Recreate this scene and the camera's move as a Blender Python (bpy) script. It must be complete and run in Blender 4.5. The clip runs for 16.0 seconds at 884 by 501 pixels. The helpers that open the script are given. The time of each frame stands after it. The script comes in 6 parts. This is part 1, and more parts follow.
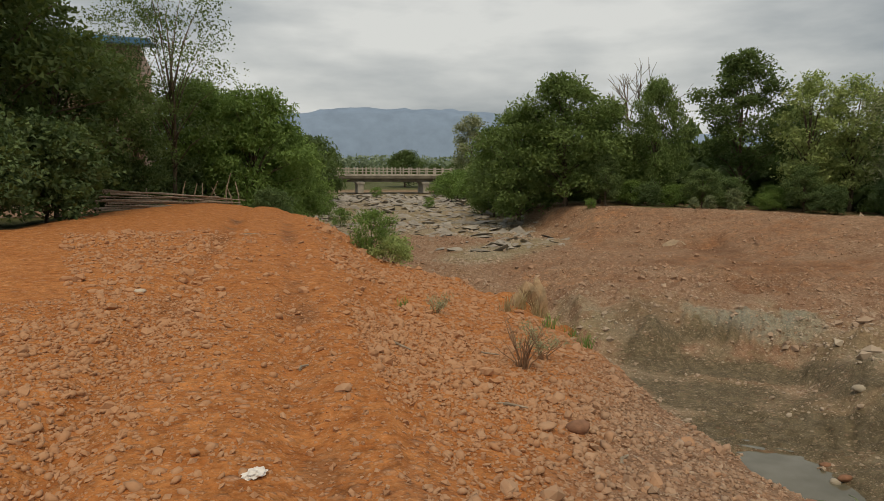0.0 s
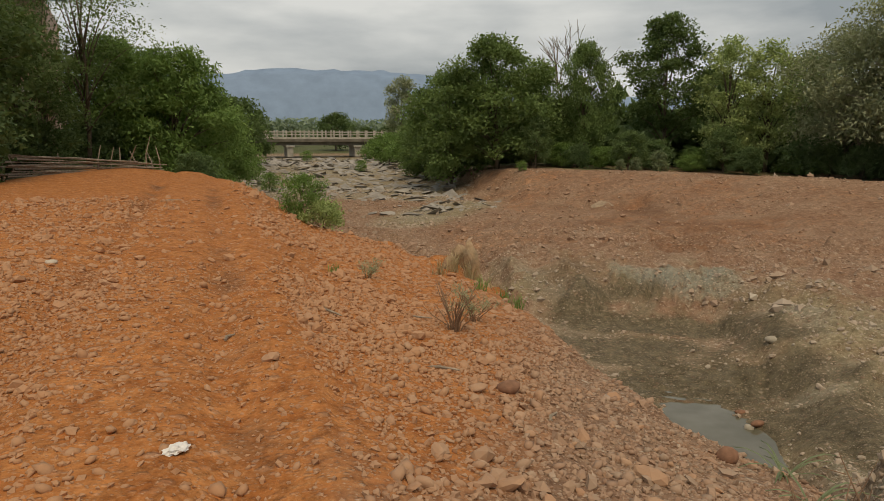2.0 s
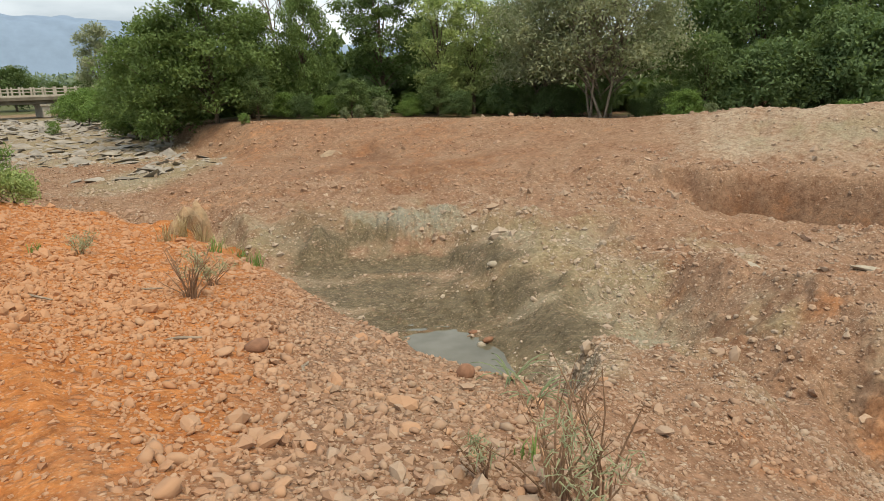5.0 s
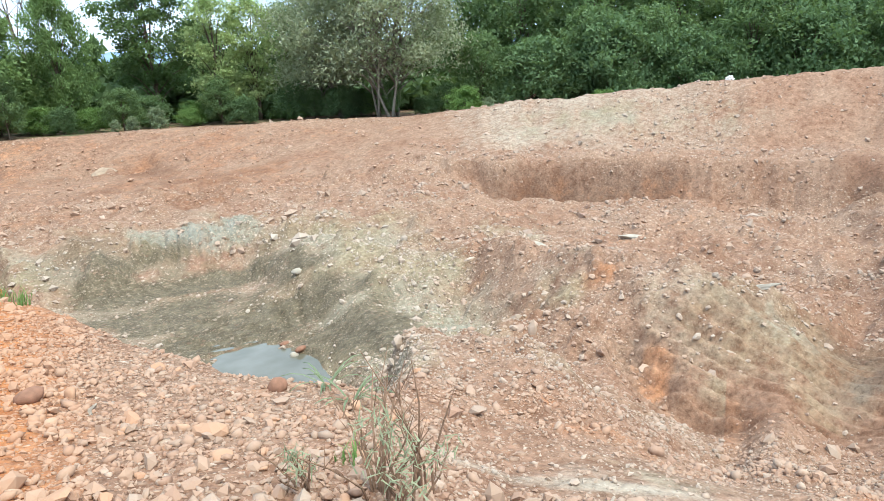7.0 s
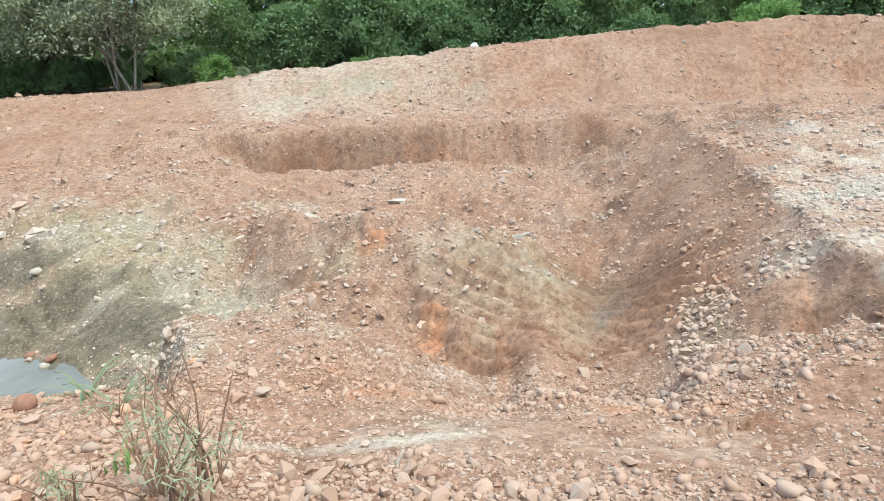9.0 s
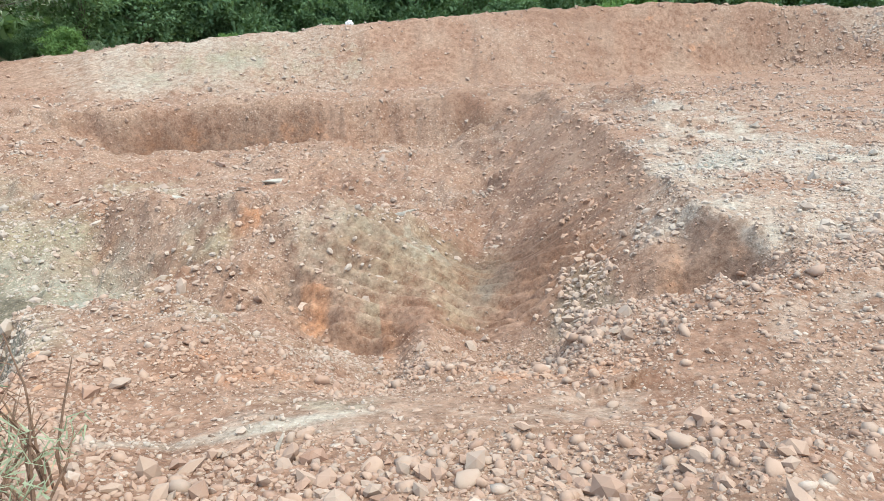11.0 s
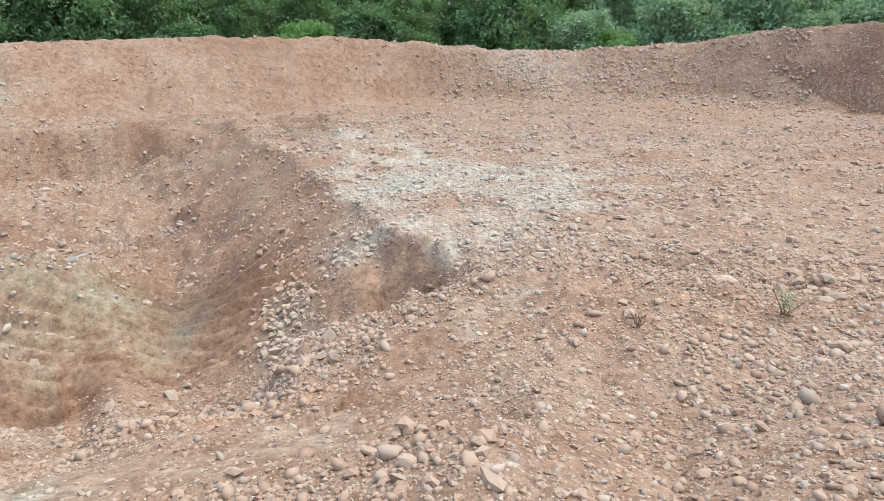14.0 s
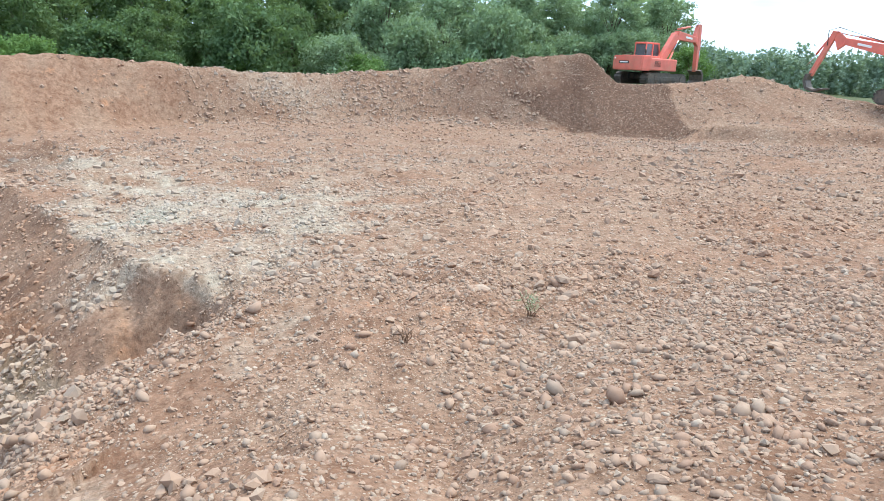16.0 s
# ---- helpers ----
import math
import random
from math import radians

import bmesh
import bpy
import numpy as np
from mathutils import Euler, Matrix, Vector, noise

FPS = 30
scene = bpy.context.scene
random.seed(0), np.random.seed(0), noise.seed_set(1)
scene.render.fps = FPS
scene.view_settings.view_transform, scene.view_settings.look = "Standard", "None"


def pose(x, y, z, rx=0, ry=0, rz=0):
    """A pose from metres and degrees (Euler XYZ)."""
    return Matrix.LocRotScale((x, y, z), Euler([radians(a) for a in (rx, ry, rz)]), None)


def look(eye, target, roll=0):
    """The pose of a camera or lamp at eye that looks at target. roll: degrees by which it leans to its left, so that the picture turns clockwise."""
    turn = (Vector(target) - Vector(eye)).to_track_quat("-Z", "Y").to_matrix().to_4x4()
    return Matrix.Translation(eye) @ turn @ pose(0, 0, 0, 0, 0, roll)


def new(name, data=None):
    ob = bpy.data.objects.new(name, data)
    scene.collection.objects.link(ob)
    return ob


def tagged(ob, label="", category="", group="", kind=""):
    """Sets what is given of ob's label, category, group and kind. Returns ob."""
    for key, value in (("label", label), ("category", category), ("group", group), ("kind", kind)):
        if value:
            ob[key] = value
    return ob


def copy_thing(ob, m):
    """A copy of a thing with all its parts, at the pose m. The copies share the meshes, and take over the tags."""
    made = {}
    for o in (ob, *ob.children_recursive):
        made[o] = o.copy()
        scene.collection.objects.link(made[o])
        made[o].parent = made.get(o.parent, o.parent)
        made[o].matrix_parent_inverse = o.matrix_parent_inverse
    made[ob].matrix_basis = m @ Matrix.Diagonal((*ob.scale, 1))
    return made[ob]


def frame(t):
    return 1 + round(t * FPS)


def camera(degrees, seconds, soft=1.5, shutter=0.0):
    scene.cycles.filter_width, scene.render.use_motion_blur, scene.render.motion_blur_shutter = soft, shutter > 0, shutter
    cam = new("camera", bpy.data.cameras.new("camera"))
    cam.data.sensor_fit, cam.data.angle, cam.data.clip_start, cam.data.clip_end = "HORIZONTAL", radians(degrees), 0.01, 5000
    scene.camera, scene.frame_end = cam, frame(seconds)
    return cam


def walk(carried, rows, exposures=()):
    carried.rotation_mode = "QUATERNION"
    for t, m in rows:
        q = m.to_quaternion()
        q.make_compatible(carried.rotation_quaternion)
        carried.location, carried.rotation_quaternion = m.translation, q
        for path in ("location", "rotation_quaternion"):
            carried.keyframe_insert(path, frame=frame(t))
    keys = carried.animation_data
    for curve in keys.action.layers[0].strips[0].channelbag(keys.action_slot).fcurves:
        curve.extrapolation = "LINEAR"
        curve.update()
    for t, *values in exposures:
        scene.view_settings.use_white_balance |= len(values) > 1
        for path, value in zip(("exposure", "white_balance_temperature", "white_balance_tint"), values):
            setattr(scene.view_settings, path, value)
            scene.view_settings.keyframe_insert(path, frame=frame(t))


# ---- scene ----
FOV = 66.93
cam = camera(FOV, 16.0, 0.8)


def gaze(yaw, pitch, roll, x, y, z):
    """Camera pose from a compass bearing (degrees right of +y), a tilt, a roll and a place."""
    a, b = radians(yaw), radians(pitch)
    return look((x, y, z), (x + math.sin(a) * math.cos(b), y + math.cos(a) * math.cos(b), z + math.sin(b)), roll)


PATH = [
    (0, 0.00, -7.00, 0.30, -0.02, -0.06, 1.62), (0.5, 1.96, -8.44, -0.15, -0.01, -0.05, 1.62),
    (1, 2.88, -9.22, 0.37, 0.00, -0.03, 1.62), (1.5, 3.30, -9.91, 0.15, 0.00, -0.02, 1.62),
    (2, 5.73, -10.08, 0.21, 0.02, 0.01, 1.61), (2.5, 9.80, -10.24, 0.71, 0.01, 0.03, 1.60),
    (3, 13.31, -9.25, 0.10, 0.01, 0.02, 1.60), (3.5, 14.99, -10.09, -0.14, 0.01, 0.02, 1.59),
    (4, 19.22, -12.22, -0.47, 0.01, 0.00, 1.61), (4.2, 21.23, -12.81, -0.49, 0.00, 0.00, 1.61),
    (6.3, 37.87, -14.69, -2.21, 0.08, 0.02, 1.57), (6.5, 39.37, -14.40, -2.00, 0.08, 0.03, 1.57),
    (7, 45.48, -14.97, -3.39, 0.08, 0.01, 1.58), (7.5, 52.24, -15.92, -4.24, 0.09, 0.01, 1.58),
    (8, 57.27, -16.50, -4.30, 0.09, 0.01, 1.58), (8.5, 60.41, -16.94, -3.73, 0.08, -0.01, 1.58),
    (9, 65.23, -18.65, -3.43, 0.09, -0.02, 1.58), (9.2, 67.32, -18.83, -2.85, 0.09, -0.02, 1.58),
    (11.3, 76.09, -20.69, -1.56, 0.31, 0.07, 1.36), (11.5, 75.72, -21.34, -1.56, 0.31, 0.07, 1.36),
    (12, 80.85, -20.92, -1.03, 0.31, 0.06, 1.37), (12.5, 86.37, -19.65, 0.45, 0.31, 0.06, 1.36),
    (13, 87.26, -19.88, 0.46, 0.32, 0.06, 1.36), (13.5, 92.07, -19.29, 0.91, 0.31, 0.05, 1.36),
    (14, 102.45, -18.04, 1.66, 0.30, 0.03, 1.38), (14.5, 109.14, -16.85, 1.86, 0.30, 0.02, 1.40),
    (15, 116.23, -15.73, 3.50, 0.30, 0.01, 1.40), (15.5, 119.20, -15.10, 3.31, 0.29, 0.01, 1.40),
    (16, 122.85, -15.44, 3.02, 0.28, 0.00, 1.42)]
EXPOSURES = [(0, 0.03, 10400, 11), (3.5, 0.05, 10700, 12), (4.2, 0.2, 10700, 12), (6.3, 1.72, 6700, 2), (7.0, 1.67, 6800, 3), (9.2, 1.68, 6750, 3), (13, 1.53, 6600, 3), (16, 1.53, 6600, 3)]
walk(cam, [(r[0], gaze(*r[1:])) for r in PATH], EXPOSURES)

# ---------------------------------------------------------------- world and sun: an overcast, hazy day
SUN_EL, SUN_AZ = 65, 176
world = bpy.data.worlds.new("sky")
scene.world = world
world.use_nodes = True
wn, wl = world.node_tree.nodes, world.node_tree.links
wn.clear()
w_out = wn.new("ShaderNodeOutputWorld")
w_bg = wn.new("ShaderNodeBackground")
w_sky = wn.new("ShaderNodeTexSky")
w_sky.sky_type, w_sky.sun_disc = "NISHITA", False
w_sky.sun_elevation, w_sky.sun_rotation = radians(SUN_EL), radians(SUN_AZ)
w_sky.dust_density = 4
w_tc, w_map = wn.new("ShaderNodeTexCoord"), wn.new("ShaderNodeMapping")
w_map.inputs["Scale"].default_value = (1.0, 1.0, 3.6)
w_noise = wn.new("ShaderNodeTexNoise")
w_noise.inputs["Scale"].default_value, w_noise.inputs["Detail"].default_value = 2.3, 7
w_noise.inputs["Roughness"].default_value = 0.5
w_ramp = wn.new("ShaderNodeValToRGB")
w_ramp.color_ramp.elements[0].position, w_ramp.color_ramp.elements[0].color = 0.36, (2.1, 3.0, 4.5, 1)
w_ramp.color_ramp.elements[1].position, w_ramp.color_ramp.elements[1].color = 0.61, (5.1, 6.5, 8.8, 1)
w_mix = wn.new("ShaderNodeMix")
w_mix.data_type = "RGBA"
w_mix.inputs["Factor"].default_value = 0.9
wl.new(w_tc.outputs["Generated"], w_map.inputs["Vector"])
wl.new(w_map.outputs["Vector"], w_noise.inputs["Vector"])
wl.new(w_noise.outputs["Fac"], w_ramp.inputs["Fac"])
wl.new(w_sky.outputs["Color"], w_mix.inputs["A"])
wl.new(w_ramp.outputs["Color"], w_mix.inputs["B"])
wl.new(w_mix.outputs["Result"], w_bg.inputs["Color"])
w_bg.inputs["Strength"].default_value = 0.11
wl.new(w_bg.outputs["Background"], w_out.inputs["Surface"])
sun_data = bpy.data.lights.new("sun", "SUN")
sun_data.energy, sun_data.angle, sun_data.color = 1.4, radians(34), (1.0, 0.95, 0.86)
sun = new("sun", sun_data)
_a, _e = radians(SUN_AZ), radians(SUN_EL)
sun.matrix_world = look((40 * math.sin(_a) * math.cos(_e), 40 * math.cos(_a) * math.cos(_e), 40 * math.sin(_e)), (0, 0, 0))


# ---------------------------------------------------------------- materials
def mat_base(name, rough=0.9, metal=0.0, spec=0.3):
    m = bpy.data.materials.new(name)
    m.use_nodes = True
    n, l = m.node_tree.nodes, m.node_tree.links
    b = n["Principled BSDF"]
    b.inputs["Roughness"].default_value, b.inputs["Metallic"].default_value = rough, metal
    b.inputs["Specular IOR Level"].default_value = spec
    return m, n, l, b


def tex_noise(n, l, coord, scale, detail=4, rough=0.55):
    t = n.new("ShaderNodeTexNoise")
    t.inputs["Scale"].default_value, t.inputs["Detail"].default_value, t.inputs["Roughness"].default_value = scale, detail, rough
    l.new(coord, t.inputs["Vector"])
    return t.outputs["Fac"]


def ramp(n, l, fac, *stops):
    r = n.new("ShaderNodeValToRGB")
    e = r.color_ramp.elements
    while len(e) < len(stops):
        e.new(0.5)
    for el, (p, c) in zip(e, stops):
        el.position, el.color = p, (*c, 1) if len(c) == 3 else c
    l.new(fac, r.inputs["Fac"])
    return r.outputs["Color"]


def mixc(n, l, fac, a, b, mode="MIX"):
    m = n.new("ShaderNodeMix")
    m.data_type, m.blend_type = "RGBA", mode
    for sock, v in (("Factor", fac), ("A", a), ("B", b)):
        if isinstance(v, (int, float)):
            m.inputs[sock].default_value = v
        elif isinstance(v, tuple):
            m.inputs[sock].default_value = (*v, 1)
        else:
            l.new(v, m.inputs[sock])
    return m.outputs["Result"]


def calc(n, l, op, a, b=0.0):
    m = n.new("ShaderNodeMath")
    m.operation = op
    for i, v in enumerate((a, b)):
        if isinstance(v, (int, float)):
            m.inputs[i].default_value = v
        else:
            l.new(v, m.inputs[i])
    return m.outputs[0]


def bump(n, l, b, height, strength=0.5, distance=0.02):
    u = n.new("ShaderNodeBump")
    u.inputs["Strength"].default_value, u.inputs["Distance"].default_value = strength, distance
    l.new(height, u.inputs["Height"])
    l.new(u.outputs["Normal"], b.inputs["Normal"])


def plain(name, color, rough=0.7, metal=0.0, vary=0.25, scale=6.0, spec=0.4, dirt=None, rel=0.3):
    """A painted, wooden or metal surface with mottling and an optional layer of dust."""
    m, n, l, b = mat_base(name, rough, metal, spec)
    c = n.new("ShaderNodeTexCoord").outputs["Object"]
    f = tex_noise(n, l, c, scale, 6)
    lo, hi = tuple(v * (1 - vary) for v in color), tuple(min(1, v * (1 + vary)) for v in color)
    col = ramp(n, l, f, (0.3, lo), (0.7, hi))
    if dirt:
        g = ramp(n, l, tex_noise(n, l, c, scale * 0.35, 8, 0.7), (0.45, (0, 0, 0)), (0.75, (1, 1, 1)))
        col = mixc(n, l, calc(n, l, "MULTIPLY", g, 0.65), col, dirt)
    l.new(col, b.inputs["Base Color"])
    bump(n, l, b, tex_noise(n, l, c, scale * 9, 3), rel, 0.01)
    return m


def leaf_mat(name, dark, light, trans=0.45):
    m, n, l, b = mat_base(name, 0.65, 0, 0.18)
    g = n.new("ShaderNodeNewGeometry")
    c = n.new("ShaderNodeTexCoord").outputs["Object"]
    col = ramp(n, l, g.outputs["Random Per Island"], (0.0, tuple(0.6 * p + 0.4 * q for p, q in zip(dark, light))), (0.75, light), (1.0, tuple(v * 1.12 for v in light)))
    big = tex_noise(n, l, c, 0.7, 3)
    col = mixc(n, l, ramp(n, l, big, (0.35, (0, 0, 0)), (0.7, (0.6, 0.6, 0.6))), col, tuple(v * 0.85 for v in dark))
    l.new(col, b.inputs["Base Color"])
    t = n.new("ShaderNodeBsdfTranslucent")
    l.new(mixc(n, l, 0.5, col, (0.12, 0.18, 0.02)), t.inputs["Color"])
    mx = n.new("ShaderNodeMixShader")
    mx.inputs[0].default_value = trans
    l.new(b.outputs[0], mx.inputs[1])
    l.new(t.outputs[0], mx.inputs[2])
    l.new(mx.outputs[0], n["Material Output"].inputs["Surface"])
    return m


def attr(n, name):
    a = n.new("ShaderNodeAttribute")
    a.attribute_name = name
    return a.outputs["Fac"]


def soil_mat():
    """Dug earth: red-brown gravelly soil, with orange subsoil, grey clay, wet mud, pale gravel, dark loam and grass.
    The dark layer also paints shade on cut faces.
    """
    m, n, l, b = mat_base("dug_soil", 0.95, 0, 0.15)
    c = n.new("ShaderNodeNewGeometry").outputs["Position"]
    f1, f2, f3, fm = tex_noise(n, l, c, 0.55, 6), tex_noise(n, l, c, 4.5, 6, 0.65), tex_noise(n, l, c, 34, 4, 0.7), tex_noise(n, l, c, 1.6, 6, 0.65)

    def soil(lo, hi, grit):
        x = ramp(n, l, f2, (0.36, lo), (0.64, hi))
        return mixc(n, l, ramp(n, l, f3, (0.52, (0, 0, 0)), (0.72, (0.55, 0.55, 0.55))), x, grit)
    brown = soil((0.16, 0.083, 0.051), (0.265, 0.158, 0.107), (0.33, 0.235, 0.17))
    brown = mixc(n, l, ramp(n, l, f1, (0.4, (0, 0, 0)), (0.65, (0.75, 0.75, 0.75))), brown, soil((0.21, 0.130, 0.088), (0.305, 0.208, 0.148), (0.37, 0.29, 0.22)))
    orange = soil((0.30, 0.098, 0.030), (0.43, 0.172, 0.064), (0.48, 0.27, 0.14))
    grey = soil((0.155, 0.126, 0.078), (0.268, 0.222, 0.145), (0.35, 0.305, 0.225))
    grey = mixc(n, l, ramp(n, l, f1, (0.45, (0, 0, 0)), (0.6, (0.35, 0.35, 0.35))), grey, (0.26, 0.265, 0.22))
    wet = soil((0.066, 0.054, 0.033), (0.135, 0.110, 0.070), (0.20, 0.168, 0.115))
    clay = soil((0.160, 0.168, 0.140), (0.255, 0.262, 0.220), (0.33, 0.325, 0.275))
    pale = soil((0.255, 0.205, 0.155), (0.36, 0.305, 0.24), (0.45, 0.41, 0.35))
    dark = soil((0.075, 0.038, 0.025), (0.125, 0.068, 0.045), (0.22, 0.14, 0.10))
    grass = soil((0.045, 0.058, 0.025), (0.095, 0.115, 0.05), (0.15, 0.14, 0.08))
    col = brown
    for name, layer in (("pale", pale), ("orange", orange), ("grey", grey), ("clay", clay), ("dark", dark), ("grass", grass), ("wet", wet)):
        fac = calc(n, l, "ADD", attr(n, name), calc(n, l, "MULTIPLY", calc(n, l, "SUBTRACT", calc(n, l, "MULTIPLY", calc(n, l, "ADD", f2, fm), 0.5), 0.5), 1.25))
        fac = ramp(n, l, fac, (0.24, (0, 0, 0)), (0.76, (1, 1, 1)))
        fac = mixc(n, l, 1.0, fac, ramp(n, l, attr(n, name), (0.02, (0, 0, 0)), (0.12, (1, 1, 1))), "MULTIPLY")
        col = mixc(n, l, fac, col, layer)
    crumb = tex_noise(n, l, c, 13, 6, 0.75)
    # low spots between crumbs are darkened in the colour, as crevice shade
    col = mixc(n, l, 1.0, col, ramp(n, l, crumb, (0.33, (0.60, 0.57, 0.55)), (0.47, (1, 1, 1)), (0.64, (1.32, 1.31, 1.3))), "MULTIPLY")
    # single grains of gravel, in three sizes
    clean = ramp(n, l, attr(n, "smooth"), (0.1, (1, 1, 1)), (0.9, (0, 0, 0)))
    h = calc(n, l, "ADD", calc(n, l, "ADD", calc(n, l, "MULTIPLY", f3, 0.35), calc(n, l, "MULTIPLY", crumb, 0.6)), calc(n, l, "MULTIPLY", f2, 1.2))
    for scale, cover, high in ((7.5, 0.60, 1.1), (17, 0.44, 0.6), (38, 0.36, 0.3)):
        warp = n.new("ShaderNodeVectorMath")
        warp.operation = "MULTIPLY"
        warp.inputs[1].default_value = (1.0, 1.25, 1.6)
        l.new(c, warp.inputs[0])
        vor = n.new("ShaderNodeTexVoronoi")
        vor.inputs["Scale"].default_value = scale
        l.new(warp.outputs[0], vor.inputs["Vector"])
        sep = n.new("ShaderNodeSeparateColor")
        l.new(vor.outputs["Color"], sep.inputs[0])
        body = ramp(n, l, vor.outputs["Distance"], (0.24, (1, 1, 1)), (0.40, (0, 0, 0)))
        chance = calc(n, l, "ADD", sep.outputs[0], calc(n, l, "MULTIPLY", calc(n, l, "SUBTRACT", f1, 0.5), 1.3))
        pick = ramp(n, l, chance, (cover, (0, 0, 0)), (cover + 0.05, (1, 1, 1)))
        fac = mixc(n, l, 1.0, mixc(n, l, 1.0, body, pick, "MULTIPLY"), clean, "MULTIPLY")
        tone = ramp(n, l, sep.outputs[1], (0.0, (0.15, 0.078, 0.052)), (0.35, (0.34, 0.225, 0.16)), (0.7, (0.45, 0.345, 0.26)), (1.0, (0.58, 0.49, 0.40)))
        tint = ramp(n, l, attr(n, "orange"), (0.1, (0.25, 0.25, 0.25)), (0.8, (0.7, 0.7, 0.7)))
        col = mixc(n, l, calc(n, l, "MULTIPLY", fac, 0.85), col, mixc(n, l, tint, tone, mixc(n, l, 1.0, col, (1.25, 1.25, 1.25), "MULTIPLY")))
        h = calc(n, l, "ADD", h, calc(n, l, "MULTIPLY", calc(n, l, "MULTIPLY", fac, calc(n, l, "SUBTRACT", 0.6, vor.outputs["Distance"])), high * 2.4))
    l.new(col, b.inputs["Base Color"])
    r = calc(n, l, "SUBTRACT", 0.95, calc(n, l, "MULTIPLY", attr(n, "wet"), 0.35))
    l.new(r, b.inputs["Roughness"])
    bump(n, l, b, h, 0.7, 0.03)
    return m


def stone_mat():
    """Rounded river cobbles, buff to red-brown and grey, dusted with the soil they lie in."""
    m, n, l, b = mat_base("river_stone", 0.85, 0, 0.25)
    g = n.new("ShaderNodeNewGeometry")
    o = n.new("ShaderNodeObjectInfo")
    rnd = calc(n, l, "FRACT", calc(n, l, "ADD", g.outputs["Random Per Island"], o.outputs["Random"]))
    c = g.outputs["Position"]
    clean = ramp(n, l, rnd, (0.0, (0.24, 0.125, 0.08)), (0.3, (0.36, 0.235, 0.165)), (0.6, (0.41, 0.29, 0.21)),
                 (0.78, (0.34, 0.275, 0.215)), (0.92, (0.26, 0.222, 0.18)), (1.0, (0.55, 0.47, 0.385)))
    dust = mixc(n, l, attr(n, "tone"), (0.335, 0.225, 0.165), (0.44, 0.215, 0.112))
    dust = mixc(n, l, attr(n, "ash"), dust, (0.44, 0.40, 0.335))
    clean = mixc(n, l, calc(n, l, "MULTIPLY", attr(n, "ash"), 0.6), clean, (0.46, 0.43, 0.37))
    clean = mixc(n, l, calc(n, l, "MULTIPLY", attr(n, "tone"), 0.8), clean, (0.46, 0.265, 0.158))
    f = ramp(n, l, tex_noise(n, l, c, 16, 5, 0.7), (0.35, (0.35, 0.35, 0.35)), (0.65, (0.78, 0.78, 0.78)))
    l.new(mixc(n, l, f, clean, dust), b.inputs["Base Color"])
    bump(n, l, b, tex_noise(n, l, c, 60, 5, 0.7), 0.4, 0.004)
    return m


# a far surface with the haze of distance put into its base colour
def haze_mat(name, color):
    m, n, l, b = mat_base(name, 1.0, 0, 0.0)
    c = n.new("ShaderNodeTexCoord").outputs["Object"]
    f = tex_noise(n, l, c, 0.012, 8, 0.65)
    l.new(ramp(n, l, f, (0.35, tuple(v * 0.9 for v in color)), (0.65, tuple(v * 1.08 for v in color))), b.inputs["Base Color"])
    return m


SOIL, STONE = soil_mat(), stone_mat()
SLATE = plain("grey_slate", (0.27, 0.255, 0.235), 0.85, 0, 0.45, 0.9, 0.25, (0.34, 0.30, 0.25), 0.6)
BARK = plain("grey_bark", (0.13, 0.10, 0.075), 0.95, 0, 0.4, 9, 0.1, None, 0.8)
PALE_BARK = plain("pale_bark", (0.24, 0.205, 0.165), 0.9, 0, 0.3, 7, 0.1, None, 0.6)
TWIG = plain("dry_twig", (0.24, 0.15, 0.10), 0.9, 0, 0.3, 20, 0.1)
POLE = plain("weathered_pole", (0.30, 0.25, 0.20), 0.9, 0, 0.35, 14, 0.1)
LEAF_DEEP = leaf_mat("deep_green_leaf", (0.062, 0.110, 0.046), (0.140, 0.215, 0.092))
LEAF_BROAD = leaf_mat("broad_green_leaf", (0.105, 0.172, 0.066), (0.215, 0.325, 0.125))
LEAF_MID = leaf_mat("mid_green_leaf", (0.110, 0.205, 0.065), (0.230, 0.375, 0.125))
LEAF_BUSH = leaf_mat("blue_green_leaf", (0.075, 0.135, 0.065), (0.170, 0.265, 0.125), 0.4)
LEAF_WOOD = leaf_mat("forest_leaf", (0.085, 0.142, 0.066), (0.190, 0.285, 0.125))
LEAF_LIME = leaf_mat("yellow_green_leaf", (0.28, 0.39, 0.15), (0.50, 0.60, 0.28))
LEAF_OLIVE = leaf_mat("olive_grey_leaf", (0.24, 0.275, 0.175), (0.42, 0.455, 0.30))
# these two leaf colours are paled to carry the haze of distance
LEAF_FAR_HAZED = leaf_mat("haze_paled_far_leaf", (0.18, 0.26, 0.18), (0.34, 0.43, 0.32))
LEAF_HAZED = leaf_mat("haze_paled_leaf", (0.19, 0.285, 0.165), (0.37, 0.49, 0.30))
LEAF_PALE = leaf_mat("pale_grey_leaf", (0.17, 0.22, 0.13), (0.30, 0.37, 0.23))

